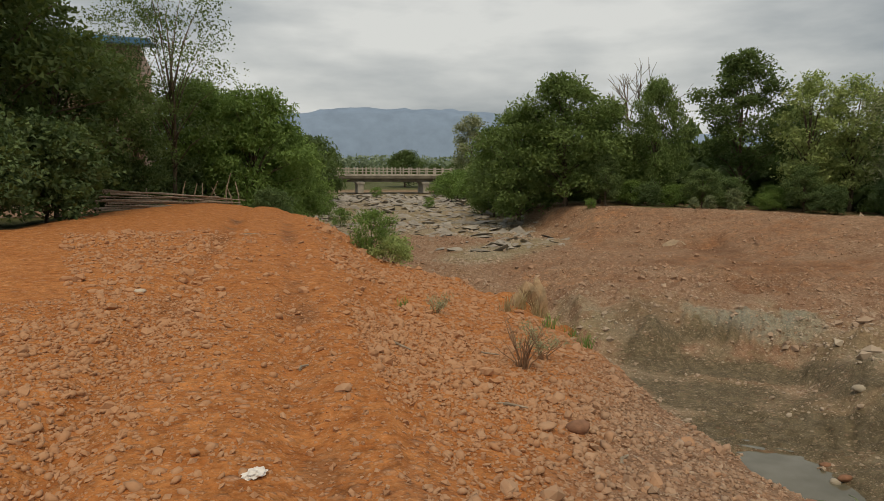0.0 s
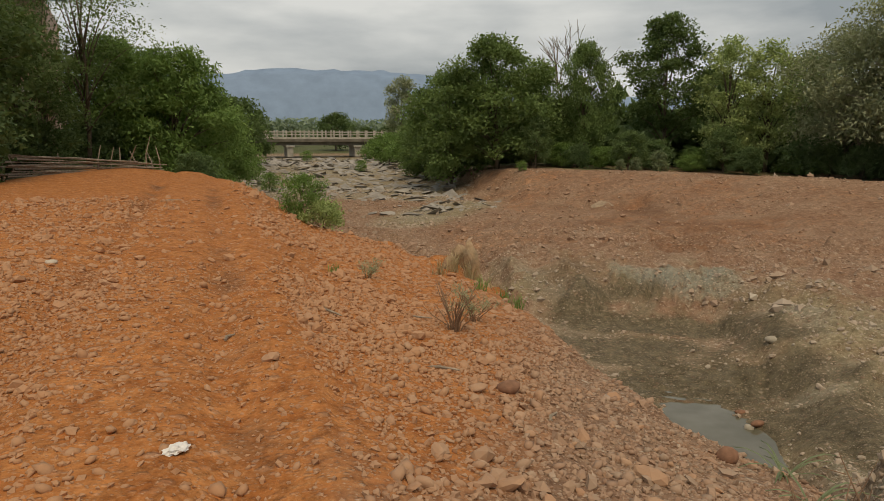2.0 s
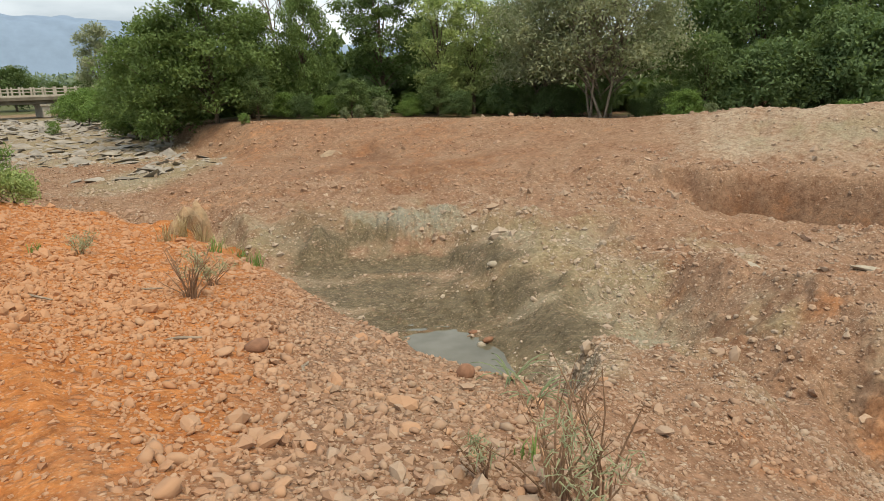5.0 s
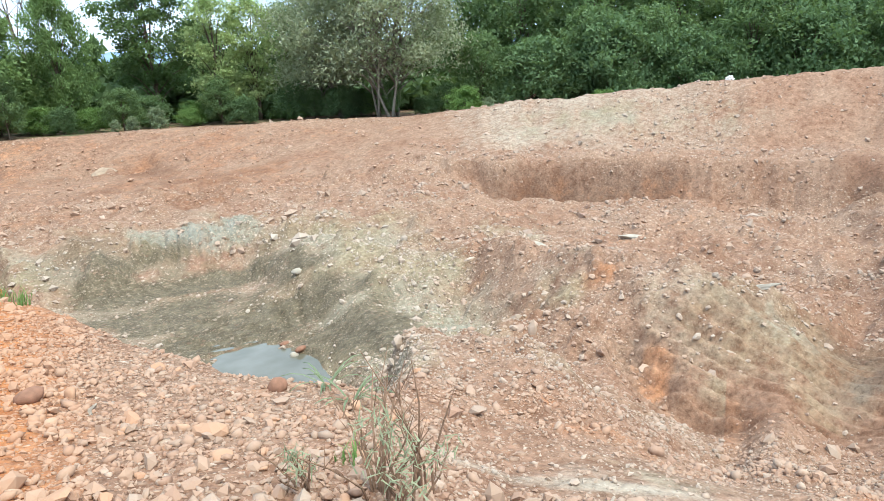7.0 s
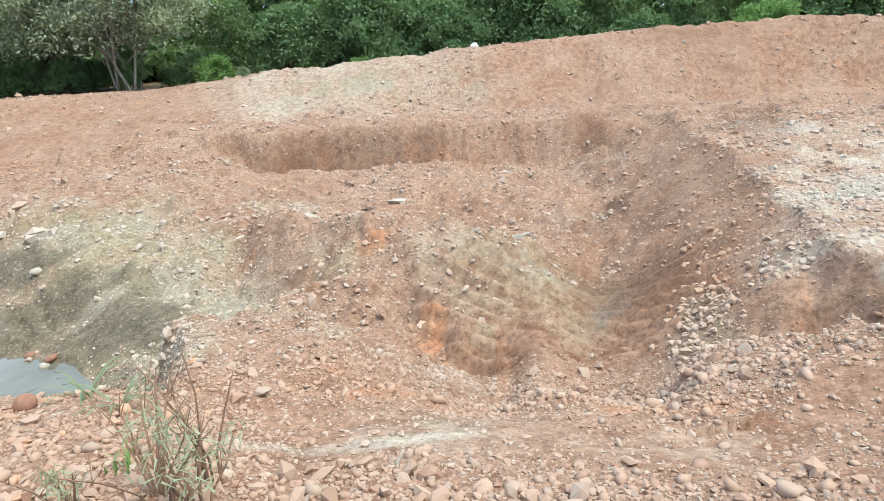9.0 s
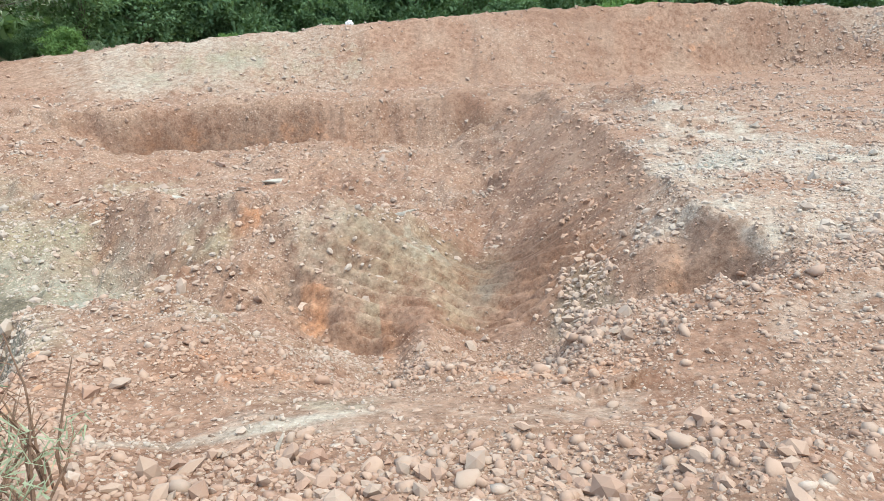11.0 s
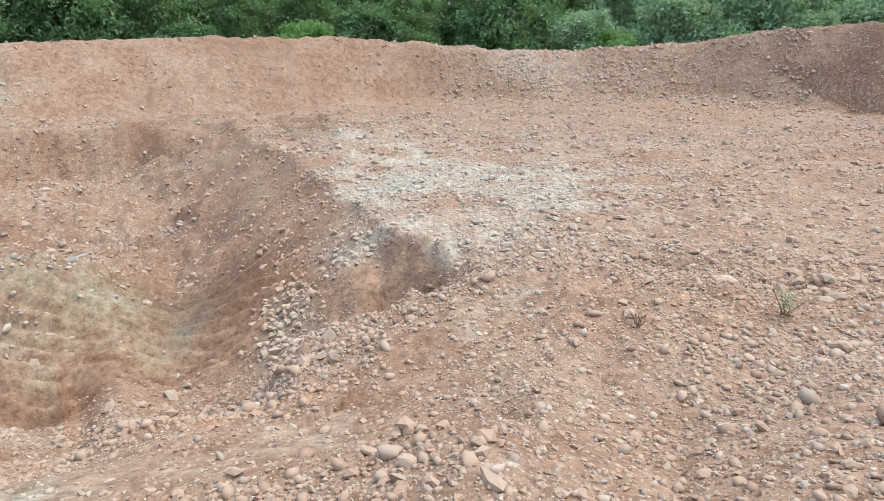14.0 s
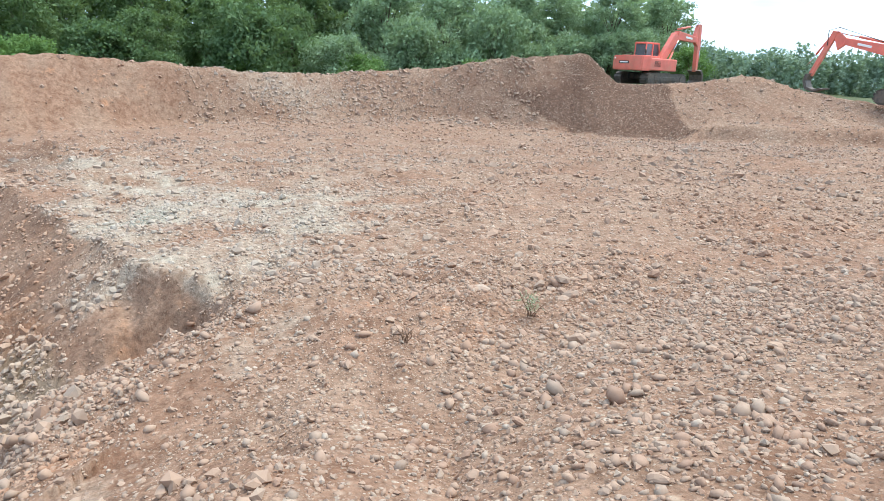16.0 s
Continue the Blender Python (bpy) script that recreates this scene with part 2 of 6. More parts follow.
# ---------------------------------------------------------------- ground: survey lines round the standing point
# each line: bearing in degrees, distance, height
SHOULDER = [(-180, 25, 0), (-60, 22, 0.25), (-33, 17, 0.25), (-20, 26, 0.32), (-14, 24, 0.2), (-10.7, 10, 0.05), (-7.1, 5.2, 0), (-3.2, 3.1, 0), (5, 1.8, 0),
            (20, 1.05, 0), (76, 0.6, 0), (120, 0.8, 0), (154, 2, 0), (166, 6, 0), (175, 25, 0)]
LIP = [(-180, 27, -0.1), (-60, 24, 0.1), (-33, 19, 0.08), (-20.2, 29, 0.22), (-14.1, 27, 0.05), (-10.9, 21, 0.08), (-5.2, 17.5, -0.81),
       (3.6, 14.3, -1.06), (11.7, 10, -0.93), (18.9, 7, -0.83), (26.3, 5.6, -0.77), (37, 5.1, -0.83), (42.2, 4.7, -0.9), (51.5, 4.2, -1.06),
       (66, 4.3, -1.15), (74, 4.4, -1.24), (80, 4.45, -1.26), (88, 4.5, -1.26), (94.5, 4.9, -1.24), (99, 5.3, -1.15), (104.4, 5.4, -1.03),
       (113.9, 4.6, -0.94), (122.4, 4, -0.87), (131.4, 5.5, -0.87), (142.2, 7.5, -0.89), (155.5, 11, -0.83), (168, 20, -0.9), (178, 27, -0.1)]
NEAR_FOOT = [(-180, 30, -0.2), (-33, 22, 0.0), (-20.2, 32, 0.1), (-14.1, 30, -1.14), (-10.2, 27, -2.02), (-5.2, 22, -2.07), (3.6, 18, -2.23),
             (11.7, 13, -2.79), (18.7, 10, -3.34), (25.8, 8, -3.49), (34.9, 7.6, -3.49), (39.3, 6.8, -2.1), (41, 6.6, -1.4), (42.5, 6.6, -1.02),
             (48.3, 6.7, -1.05), (52, 6.6, -1.2), (56, 6.4, -1.36), (60, 6.1, -1.6), (63, 5.9, -1.8), (68.6, 6.6, -2.58), (80.5, 7.2, -2.91),
             (85, 7.1, -2.9), (92, 6.4, -2.6), (98, 6.5, -2), (104, 6.9, -1.6), (107, 7, -1.05), (114.9, 7, -1.02), (124.1, 8, -0.97),
             (142.7, 11, -0.97), (156.1, 14, -0.83), (178, 30, -0.2)]
FAR_FLOOR = [(-180, 33, -0.3), (-33, 26, -0.6), (-20.1, 36, -0.6), (-12.1, 34, -2.12), (-5.2, 28, -2.31), (3.9, 25, -2.45), (11.9, 16, -2.96),
             (20, 17, -3.15), (29.1, 16.5, -3.08), (35.2, 12.5, -3.07), (40.2, 10, -2.84), (46.4, 9.5, -2.7), (56.6, 8.8, -2.73), (65.7, 8.5, -2.83),
             (75.6, 8.4, -3.1), (80.6, 8.9, -3.22), (84.8, 9.6, -3.25), (90, 9.4, -3), (98, 8, -2.5), (104, 7.4, -2), (107, 8, -1.08),
             (124.7, 12, -1.11), (156.3, 18, -0.93), (178, 33, -0.3)]
BANK_TOP = [(-180, 36, -0.4), (-33, 30, -0.7), (-20.1, 40, -0.68), (-12.1, 40, -2.29), (3.9, 32, -2.37), (12, 18.5, -2.17), (20.1, 19, -2.02),
            (29.2, 18.8, -2.15), (36.3, 16, -2.24), (46.5, 15.5, -2.44), (52.7, 13.4, -2.17), (57.3, 12.2, -1.93), (62.9, 11.4, -1.77),
            (66.9, 11.1, -1.92), (70.9, 10.9, -2.14), (74.8, 11.6, -2.58), (76, 12.2, -2.75), (79, 13.5, -3.2), (82, 15, -3.1), (84.8, 15, -2.9),
            (90, 13.5, -2.7), (98, 10, -2.3), (104, 8.4, -1.9), (107, 9.5, -1.12), (125, 16, -1.29), (156.5, 24, -1.05), (178, 36, -0.4)]
BACK_FLOOR = [(-180, 38, -0.45), (-33, 32, -0.75), (-20, 43, -0.7), (-12, 50, -2.1), (4, 39, -2.3), (13, 26, -2), (20.2, 25.5, -2), (38.5, 21, -2.1),
              (46, 19, -2.25), (50, 16.5, -2.6), (57, 15.2, -2.7), (62, 14.6, -2.75), (67, 14, -2.9), (71, 13.8, -3.05), (75, 15, -3.25),
              (79, 18, -3.25), (84, 21, -2.6), (88, 20, -2.5), (98, 17, -2.2), (103, 17, -1.8), (106.5, 18, -1.45), (121, 22, -1.5), (157, 31, -1.1),
              (178, 38, -0.45)]
SHELF_FOOT = [(-180, 40, -0.5), (-33, 34, -0.8), (-20.1, 46, -0.75), (-12.1, 60, -2.17), (-5.1, 55, -2), (4, 46, -2.31), (9, 39, -2.29),
              (13, 34, -2.15), (20.1, 32, -2.07), (38.4, 26, -2), (48.3, 24, -2.35), (50.5, 23.4, -2.85), (58, 23.2, -3), (66, 23.1, -3.05),
              (72, 22.9, -3.3), (76, 22.8, -3.25), (79, 22.8, -2.8), (82, 23, -2.3), (84.6, 23.6, -1.75), (90, 23, -1.7), (101.1, 24, -1.85),
              (121.3, 27, -1.72), (139.6, 34, -1.72), (141.6, 35, -1.72), (143.1, 38.3, -1.77), (154.7, 39.5, -1.4), (158.7, 36, -0.94),
              (178, 40, -0.5)]
SHELF_TOP = [(-180, 44, -0.5), (-33, 38, -0.8), (-20.1, 50, -0.73), (-12.1, 70, -2.02), (-5.1, 65, -1.78), (4, 52, -2.14), (9, 40.5, -2.07),
             (13, 35, -2.03), (20.1, 33, -1.96), (38.4, 27, -1.89), (46.5, 24.8, -1.74), (50.6, 23.9, -1.59), (58.8, 23.75, -1.63),
             (66.9, 23.7, -1.74), (69, 23.9, -1.77), (76, 24, -1.85), (83.1, 24, -1.83), (87.1, 23.5, -1.87), (91.1, 26, -1.92), (101.2, 30, -1.94),
             (121.4, 34, -1.75), (139.6, 36, -1.82), (141.6, 36.5, -1.77), (143.1, 38.7, -1.06), (154.7, 39.9, -0.69), (158.7, 39, -0.8),
             (178, 44, -0.5)]
BERM_FOOT = [(-180, 48, -0.5), (-33, 44, -0.8), (-20.1, 56, -0.7), (-12.1, 80, -1.86), (4, 58, -2.07), (9, 42, -1.75), (13, 36, -1.82),
             (20.1, 34, -1.85), (38.4, 28.5, -1.78), (49.6, 26.5, -1.68), (60.8, 27, -1.73), (80.1, 29, -2.01), (87.2, 31, -2.07),
             (104.3, 37.5, -2.07), (122.4, 40, -1.74), (132.6, 39.5, -1.91), (134.6, 39, -2.01), (141.1, 38.8, -1.88), (143.1, 40.5, -0.91),
             (148.6, 41.5, -0.69), (154.7, 43, -0.55), (158.7, 43, -0.64), (178, 48, -0.5)]
BERM_CREST = [(-180, 52, -0.5), (-33, 50, -0.8), (-20.1, 62, -0.66), (-12.1, 90, -2.3), (0.9, 70, -2.3), (5, 58, -1.57), (8, 46, -1),
              (12.6, 40, -0.61), (21.2, 38, -0.54), (33.3, 36, -0.51), (42.5, 35, -0.57), (49.7, 33.5, -0.14), (56.9, 32.5, 0.13),
              (69.1, 32.5, 0.55), (79.2, 34, 0.86), (89.2, 36, 0.98), (98.2, 38, 1.02), (111.3, 42, 0.46), (122.3, 43, 1.51), (130.3, 43, 2.5),
              (133.5, 43, 2.6), (136.1, 42.6, 0.91), (139.8, 42.6, 0.97), (141.5, 44, 1.03), (145.5, 44.5, 1.81), (150.6, 46, 0.97),
              (153.7, 46, 0.51), (159.7, 47, 0.66), (178, 52, -0.5)]
BERM_BACK = [(-180, 60, -0.5), (-33, 58, -0.8), (-20.1, 70, -0.62), (-12.1, 106, -2.4), (0.9, 108, -2.3), (6, 70, -0.73), (12.6, 46, -0.65),
             (42.5, 42, -1.05), (56.7, 40, -1.33), (79.1, 42, -1.74), (98.3, 46, -1.86), (122.5, 51, -1.51), (132.6, 52, -0.75), (135.5, 54, 0.77),
             (141.6, 54.5, 1.05), (144.6, 55, 0.72), (150.7, 54, 0.13), (159.8, 56, 0.19), (178, 60, -0.5)]
# rim of the level field where the digger has cut into it: bearing, distance
RIM = [(60, 27), (80, 27), (84.6, 23), (86, 20), (87.7, 17.4), (90.2, 14.3), (93.4, 11.5), (95.5, 10.2), (97.5, 9.1), (99.4, 8.5), (102.6, 8.1), (104.3, 7.5), (103.6, 6.95),
       (101, 6.5), (97.2, 5.75), (94.4, 5.05), (91.5, 4.7), (87.5, 4.5), (83, 4.5), (74, 4.6), (60, 4.8)]
LINES = [SHOULDER, LIP, NEAR_FOOT, FAR_FLOOR, BANK_TOP, BACK_FLOOR, SHELF_FOOT, SHELF_TOP, BERM_FOOT, BERM_CREST, BERM_BACK]


def lattice(ix, iy, seed):
    h = (ix.astype(np.int64) * 374761393 + iy.astype(np.int64) * 668265263 + seed * 974634777) & 0xFFFFFFFF
    h = ((h ^ (h >> 13)) * 1274126177) & 0xFFFFFFFF
    return ((h ^ (h >> 16)) & 0xFFFF) / 65535.0


def vnoise(x, y, seed=0):
    """Smooth value noise, -1 to 1, on arrays."""
    x0, y0 = np.floor(x), np.floor(y)
    u, v = x - x0, y - y0
    u, v = u * u * (3 - 2 * u), v * v * (3 - 2 * v)
    a, b = lattice(x0, y0, seed), lattice(x0 + 1, y0, seed)
    c, d = lattice(x0, y0 + 1, seed), lattice(x0 + 1, y0 + 1, seed)
    return 2 * (a + (b - a) * u + (c - a) * v + (a - b - c + d) * u * v) - 1


def fractal(x, y, scale, octaves=4, seed=0, gain=0.5):
    s, amp, tot = 0, 1.0, 0
    for o in range(octaves):
        s = s + amp * vnoise(x / scale * 2 ** o + 17.3 * o, y / scale * 2 ** o - 9.1 * o, seed + o)
        tot, amp = tot + amp, amp * gain
    return s / tot


def ease(x, a, b):
    t = np.clip((x - a) / (b - a), 0, 1)
    return t * t * (3 - 2 * t)


def drift(az, r):
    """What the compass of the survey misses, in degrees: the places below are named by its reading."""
    d = np.interp(az, [-20, 0, 20, 40, 60, 80, 100, 120, 160], [-0.35, -0.15, 0.13, 0.55, 0.9, 1.05, 1.15, 1.25, 1.6])
    return d * (1 - ease(az, 66, 80) * (1 - ease(r, 4.5, 20)))


def polar(az, r):
    a = radians(az + float(drift(az, r)))
    return (r * math.sin(a), r * math.cos(a))


def blob(x, y, az, r, along, across, turn=0.0, soft=0.6):
    """1 inside an elliptic patch at that bearing and distance, 0 outside, with a ragged edge. turn: degrees from the line of sight."""
    cx, cy = polar(az, r)
    a = radians(az + float(drift(az, r)) + turn)
    dx, dy = x - cx, y - cy
    p, q = (dx * math.sin(a) + dy * math.cos(a)) / along, (dx * math.cos(a) - dy * math.sin(a)) / across
    d = np.sqrt(p * p + q * q) + 0.25 * fractal(x, y, 0.35 * (along + across), 3, int(az * 7) % 91)
    return 1 - ease(d, 1 - soft, 1 + soft * 0.4)


AZ = np.concatenate([np.arange(-180, -38, 3.0), np.arange(-38, -14, 0.3), np.arange(-14, 156, 0.17), np.arange(156, 160, 0.5), np.arange(160, 180, 3.0)])
def rings(a, b, step):
    return a * np.exp(np.arange(0, math.log(b / a) - step * 0.5, step))


RR = np.concatenate([[0.0, 0.3], rings(0.6, 1.6, 0.02), rings(1.6, 6.8, 0.0095), rings(6.8, 12.5, 0.0068), rings(12.5, 21.5, 0.0105), rings(21.5, 25.5, 0.0060), rings(25.5, 36, 0.0125), rings(36, 46, 0.0065), rings(46, 60, 0.02),
                     60 * np.exp(np.linspace(0.02, math.log(4000 / 60), 50))])


def build_heights():
    H = np.zeros((len(AZ), len(RR)))
    nodes_r = np.array([np.interp(AZ, [p[0] for p in ln] + [180], [p[1] for p in ln] + [ln[0][1]]) for ln in LINES])
    nodes_z = np.array([np.interp(AZ, [p[0] for p in ln] + [180], [p[2] for p in ln] + [ln[0][2]]) for ln in LINES])
    seen = ease(AZ, -12, -6) * (1 - ease(AZ, 154, 160))
    for k in range(1, len(LINES)):
        rough = 0.022 if 2 <= k <= 8 else 0.012
        nodes_r[k] = nodes_r[k] * (1 + seen * rough * fractal(AZ * 1.0, AZ * 0 + 7.3 * k, 6.0, 3, 200 + k, 0.5))
        if k < 9:
            nodes_z[k] = nodes_z[k] + seen * (0.03 if k == 1 else 0.06) * fractal(AZ * 1.0, AZ * 0 + 3.1 * k, 6.0, 3, 230 + k, 0.5)
        if k in (6, 7):
            nodes_r[k] = nodes_r[k] + seen * 0.30 * fractal(AZ * 1.0, AZ * 0 + 1.7, 1.3, 3, 260, 0.6)
        nodes_r[k] = np.maximum(nodes_r[k], nodes_r[k - 1] + 0.12)
    for i in range(len(AZ)):
        H[i] = np.interp(RR, np.concatenate([[0], nodes_r[:, i], [170, 5000]]), np.concatenate([[0], nodes_z[:, i], [-0.9, -1.2]]))
    k = np.array([0, 1, 2, 1, 0]) / 4.0
    for axis in (0, 1):
        pad = np.pad(H, [(2, 2) if a == axis else (0, 0) for a in (0, 1)], mode="edge")
        H = sum(k[j] * np.take(pad, range(j, j + H.shape[axis]), axis) for j in range(5))
    return H, nodes_r


def within(x, y, ring):
    """Signed distance to a closed line in the plan: positive inside."""
    best, odd = np.full(x.shape, 1e9), np.zeros(x.shape, bool)
    for (x0, y0), (x1, y1) in zip(ring, ring[1:] + ring[:1]):
        dx, dy = x1 - x0, y1 - y0
        t = np.clip(((x - x0) * dx + (y - y0) * dy) / (dx * dx + dy * dy), 0, 1)
        best = np.minimum(best, np.hypot(x - x0 - t * dx, y - y0 - t * dy))
        if dy:
            odd ^= ((y0 > y) != (y1 > y)) & (x < x0 + (y - y0) * dx / dy)
    return np.where(odd, best, -best)


def shape_ground():
    H, lines = build_heights()
    A, R = np.meshgrid(np.radians(AZ), RR, indexing="ij")
    T = np.degrees(A)
    part_of = (T > 70) & (T < 113) & (R > 3.5) & (R < 29)
    rim = [(r * math.sin(radians(a)), r * math.cos(radians(a))) for a, r in RIM]
    X, Y = R * np.sin(A), R * np.cos(A)
    into = np.full(R.shape, -9.0)          # how far inside the cut
    into[part_of] = within(X[part_of], Y[part_of], rim)
    into = into + 0.22 * fractal(X, Y, 1.6, 3, 301) + 0.05 * fractal(X, Y, 0.4, 2, 305)
    level = np.interp(R, [3, 4.6, 6.5, 9, 16, 25, 36], [-0.74, -0.99, -1.06, -1.18, -1.42, -1.72, -1.95]) - 0.26 * (1 - ease(T, 90, 111)) * ease(R, 3, 4.5) * (1 - ease(R, 5, 8)) + 0.05 * fractal(X, Y, 3.0, 3, 307)
    far_side = ease(R, 6.2, 8.0)
    steepness = (0.36 + 0.5 * (1 - ease(T, 84, 90))) * (1 - far_side) + (0.78 + 0.1 * ease(T, 95, 97) * (1 - ease(T, 103, 105))) * far_side
    drop = np.maximum(into, 0) * steepness + 0.22 * ease(into, 0, 0.4) * ease(T, 94, 97) * far_side
    plateau = level - drop
    keep = part_of & (T < 111.5)
    share = (1 - ease(T, 106, 111.4)) * (1 - ease(R, 24, 28)) * ease(T, 71, 75)
    gap = plateau - H
    lift = np.where(into < 0, gap, 0.5 * (gap + np.sqrt(gap * gap + 0.2 * ease(into, 0.2, 1.0))))
    H = np.where(keep, H + share * lift, H)
    wall_face = keep * ease(gap, -0.25, 0.7) * ease(into, 0.02, 0.15) * far_side
    D = np.degrees(A) - drift(np.degrees(A), R)
    lip, crest = lines[1][:, None], lines[9][:, None]
    u, v = -0.235 * X + 0.972 * Y, 0.972 * X + 0.235 * Y        # along and across the bank
    on_bank = (1 - ease(v, 0.3, 1.0)) * (R < lip)
    dug = ease(R, lip - 0.5, lip + 1.0) * (1 - ease(R, crest, crest + 4)) * ease(D, -16, -8) * (1 - ease(D, 156, 160))
    mud = np.maximum(blob(X, Y, 27.3, 13.4, 5.0, 2.7, -27.3, 0.35), blob(X, Y, 28.5, 10.4, 2.4, 2.9, 0, 0.3))
    whole = dug
    wall = blob(X, Y, 87.5, 13.5, 8.5, 1.9, 0, 0.4)
    dug = dug * (1 - 0.88 * mud) * (1 - 0.6 * wall) * (1 - 0.5 * wall_face) * (1 - 0.6 * ease(D, 94, 100) * ease(R, 8, 9) * (1 - ease(R, 36, 39)))
    shelf = ease(R, lines[6][:, None] - 0.3, lines[6][:, None]) * (1 - ease(R, lines[7][:, None], lines[7][:, None] + 0.3)) * ease(D, 46, 49) * (1 - ease(D, 83, 85))
    claws = np.maximum(blob(X, Y, 72.5, 9.4, 1.7, 2.3, 0, 0.4), blob(X, Y, 80.5, 10.6, 1.4, 1.2, 0, 0.4))
    dug = dug * (1 - 0.85 * shelf) * (1 - 0.7 * claws)
    detail = 1 - ease(R, 60, 90)
    H = H + detail * (0.03 + 0.09 * dug) * fractal(X, Y, 2.2, 5, 3)
    H = H + dug * 0.13 * fractal(X, Y, 0.9, 4, 11, 0.65) * np.clip(R / 9, 0.4, 1.5) * (1 - 0.8 * ease(R, 25, 30))
    H = H + dug * 0.14 * fractal(X, Y, 2.8, 3, 13) * ease(R, 7, 12) * (1 - 0.5 * ease(R, 24, 30))
    H = H + dug * 0.045 * fractal(X, Y, 0.3, 3, 15, 0.65) * (1 - ease(R, 26, 34))
    lumpy = 0.35 + 0.65 * ease(fractal(X, Y, 2.4, 3, 27), -0.2, 0.3)
    H = H + dug * lumpy * 0.42 * np.clip(fractal(X, Y, 0.55, 3, 17, 0.6) - 0.10, 0, 1) * ease(R, 5, 8) * (1 - 0.6 * ease(R, 22, 28))
    H = H + dug * lumpy * 0.40 * np.clip(fractal(X, Y, 1.4, 3, 29, 0.6) - 0.15, 0, 1) * ease(R, 10, 15) * (1 - ease(R, 27, 29))
    H = H + dug * 0.16 * np.clip(0.3 - np.abs(fractal(X, Y, 1.5, 4, 19)), 0, 1) * 1.5 * np.clip(R / 10, 0.4, 1.8) * (1 - 0.7 * ease(R, 25, 30))
    H = H + detail * (1 - dug) * 0.022 * fractal(X, Y, 0.35, 2, 23)
    # wheel tracks pressed into the bank
    for off in (0.15, -1.25):
        H = H - on_bank * 0.11 * np.exp(-((v - off + 0.12 * vnoise(u / 3, u * 0, 5)) / 0.22) ** 2) * detail
    H = H + on_bank * 0.03 * np.exp(-((v - 0.2) / 0.16) ** 2)
    # hollows scooped below the rim of the shelf, and dimples in the spoil
    for az, r, al, ac, dep in ((29.3, 11.2, 1.3, 1.3, 0.22), (58, 23.2, 0.5, 3.4, 0.55), (51.5, 23.3, 0.4, 1.4, 0.3), (80, 22.8, 0.5, 1.6, 0.4), (42.6, 26.0, 0.9, 0.8, 0.35),
                               (21.5, 33.6, 0.9, 1.1, 0.5), (18.0, 34.2, 0.7, 0.8, 0.35), (41.4, 12.6, 0.9, 0.7, 0.35), (63.5, 9.0, 0.45, 0.35, 0.25), (54, 23.3, 0.4, 1.0, 0.3), (62.5, 23.2, 0.4, 1.2, 0.3), (48.5, 12.3, 1.6, 1.4, 0.45),
                               (66.5, 8.3, 0.5, 0.5, 0.3), (61, 9.6, 0.5, 0.35, 0.3), (99, 7.8, 0.3, 0.9, 0.2), (44, 18, 1.5, 1.5, 0.25)):
        H = H - dep * blob(X, Y, az, r, al, ac, 0, 0.7)
    H = H + 0.16 * np.exp(-((R - crest) / 1.0) ** 2) * ease(D, 40, 48) * fractal(X, Y, 0.9, 3, 311)
    # heaps
    for az, r, al, ac, hgt in ((57, 8.6, 0.9, 0.7, 0.25), (58, 12.0, 0.9, 1.6, 0.25), (66, 10.9, 0.7, 1.2, 0.2), (71, 10.3, 0.6, 1.2, 0.2), (80, 10.2, 0.8, 1.4, 0.2), (74, 17.5, 1.2, 1.5, 0.3), (66, 18.5, 1.0, 2.0, 0.2), (42.5, 24.4, 1.2, 1.6, 0.45), (9.0, 13.4, 0.6, 0.9, 0.5), (50.5, 13.2, 1.2, 0.7, 0.4), (33, 15, 1.5, 1.5, 0.15)):
        H = H + hgt * blob(X, Y, az, r, al, ac, 0, 0.8)
    gr = np.gradient(H, axis=1) / np.gradient(RR)[None, :]
    ga = np.gradient(H, axis=0) / (np.gradient(np.radians(AZ))[:, None] * np.maximum(RR, 0.3)[None, :])
    steep = np.sqrt(gr ** 2 + ga ** 2)
    kk = 9
    for axis in (0, 1):
        pad = np.pad(steep, [(kk // 2, kk // 2) if a == axis else (0, 0) for a in (0, 1)], mode="edge")
        steep = sum(np.take(pad, range(j, j + H.shape[axis]), axis) for j in range(kk)) / kk
    # claw marks of the digger bucket: parallel grooves
    for az, r, al, ac, turn, pitch_m, dep in ((86, 9.2, 1.0, 0.9, 60, 0.3, 0.12),
                                              (24, 18.3, 0.8, 1.6, 8, 0.28, 0.16), (28.5, 18.0, 0.7, 1.4, 50, 0.3, 0.16), (27.5, 13.5, 2.2, 1.6, 75, 0.3, 0.12), (47, 13.6, 1.4, 0.9, 100, 0.3, 0.15),
                                              (36, 9.9, 1.0, 1.0, 110, 0.24, 0.12)):
        cx, cy = polar(az, r)
        a = radians(az + turn)
        q = (X - cx) * math.cos(a) - (Y - cy) * math.sin(a) + 0.14 * fractal(X, Y, 1.5, 2, 31)
        deep = dep * (0.75 + 0.5 * fractal(X, Y, 0.5, 2, 33))
        H = H - deep * blob(X, Y, az, r, al, ac, turn, 0.5) * (0.5 + 0.5 * np.cos(q * 2 * math.pi / pitch_m)) ** 2
    # one long sweep of the bucket across the hollow
    q = X * math.cos(radians(10)) - Y * math.sin(radians(10)) + 0.22 * fractal(X, Y, 2.2, 3, 31) + 0.02 * (Y - 2) ** 2
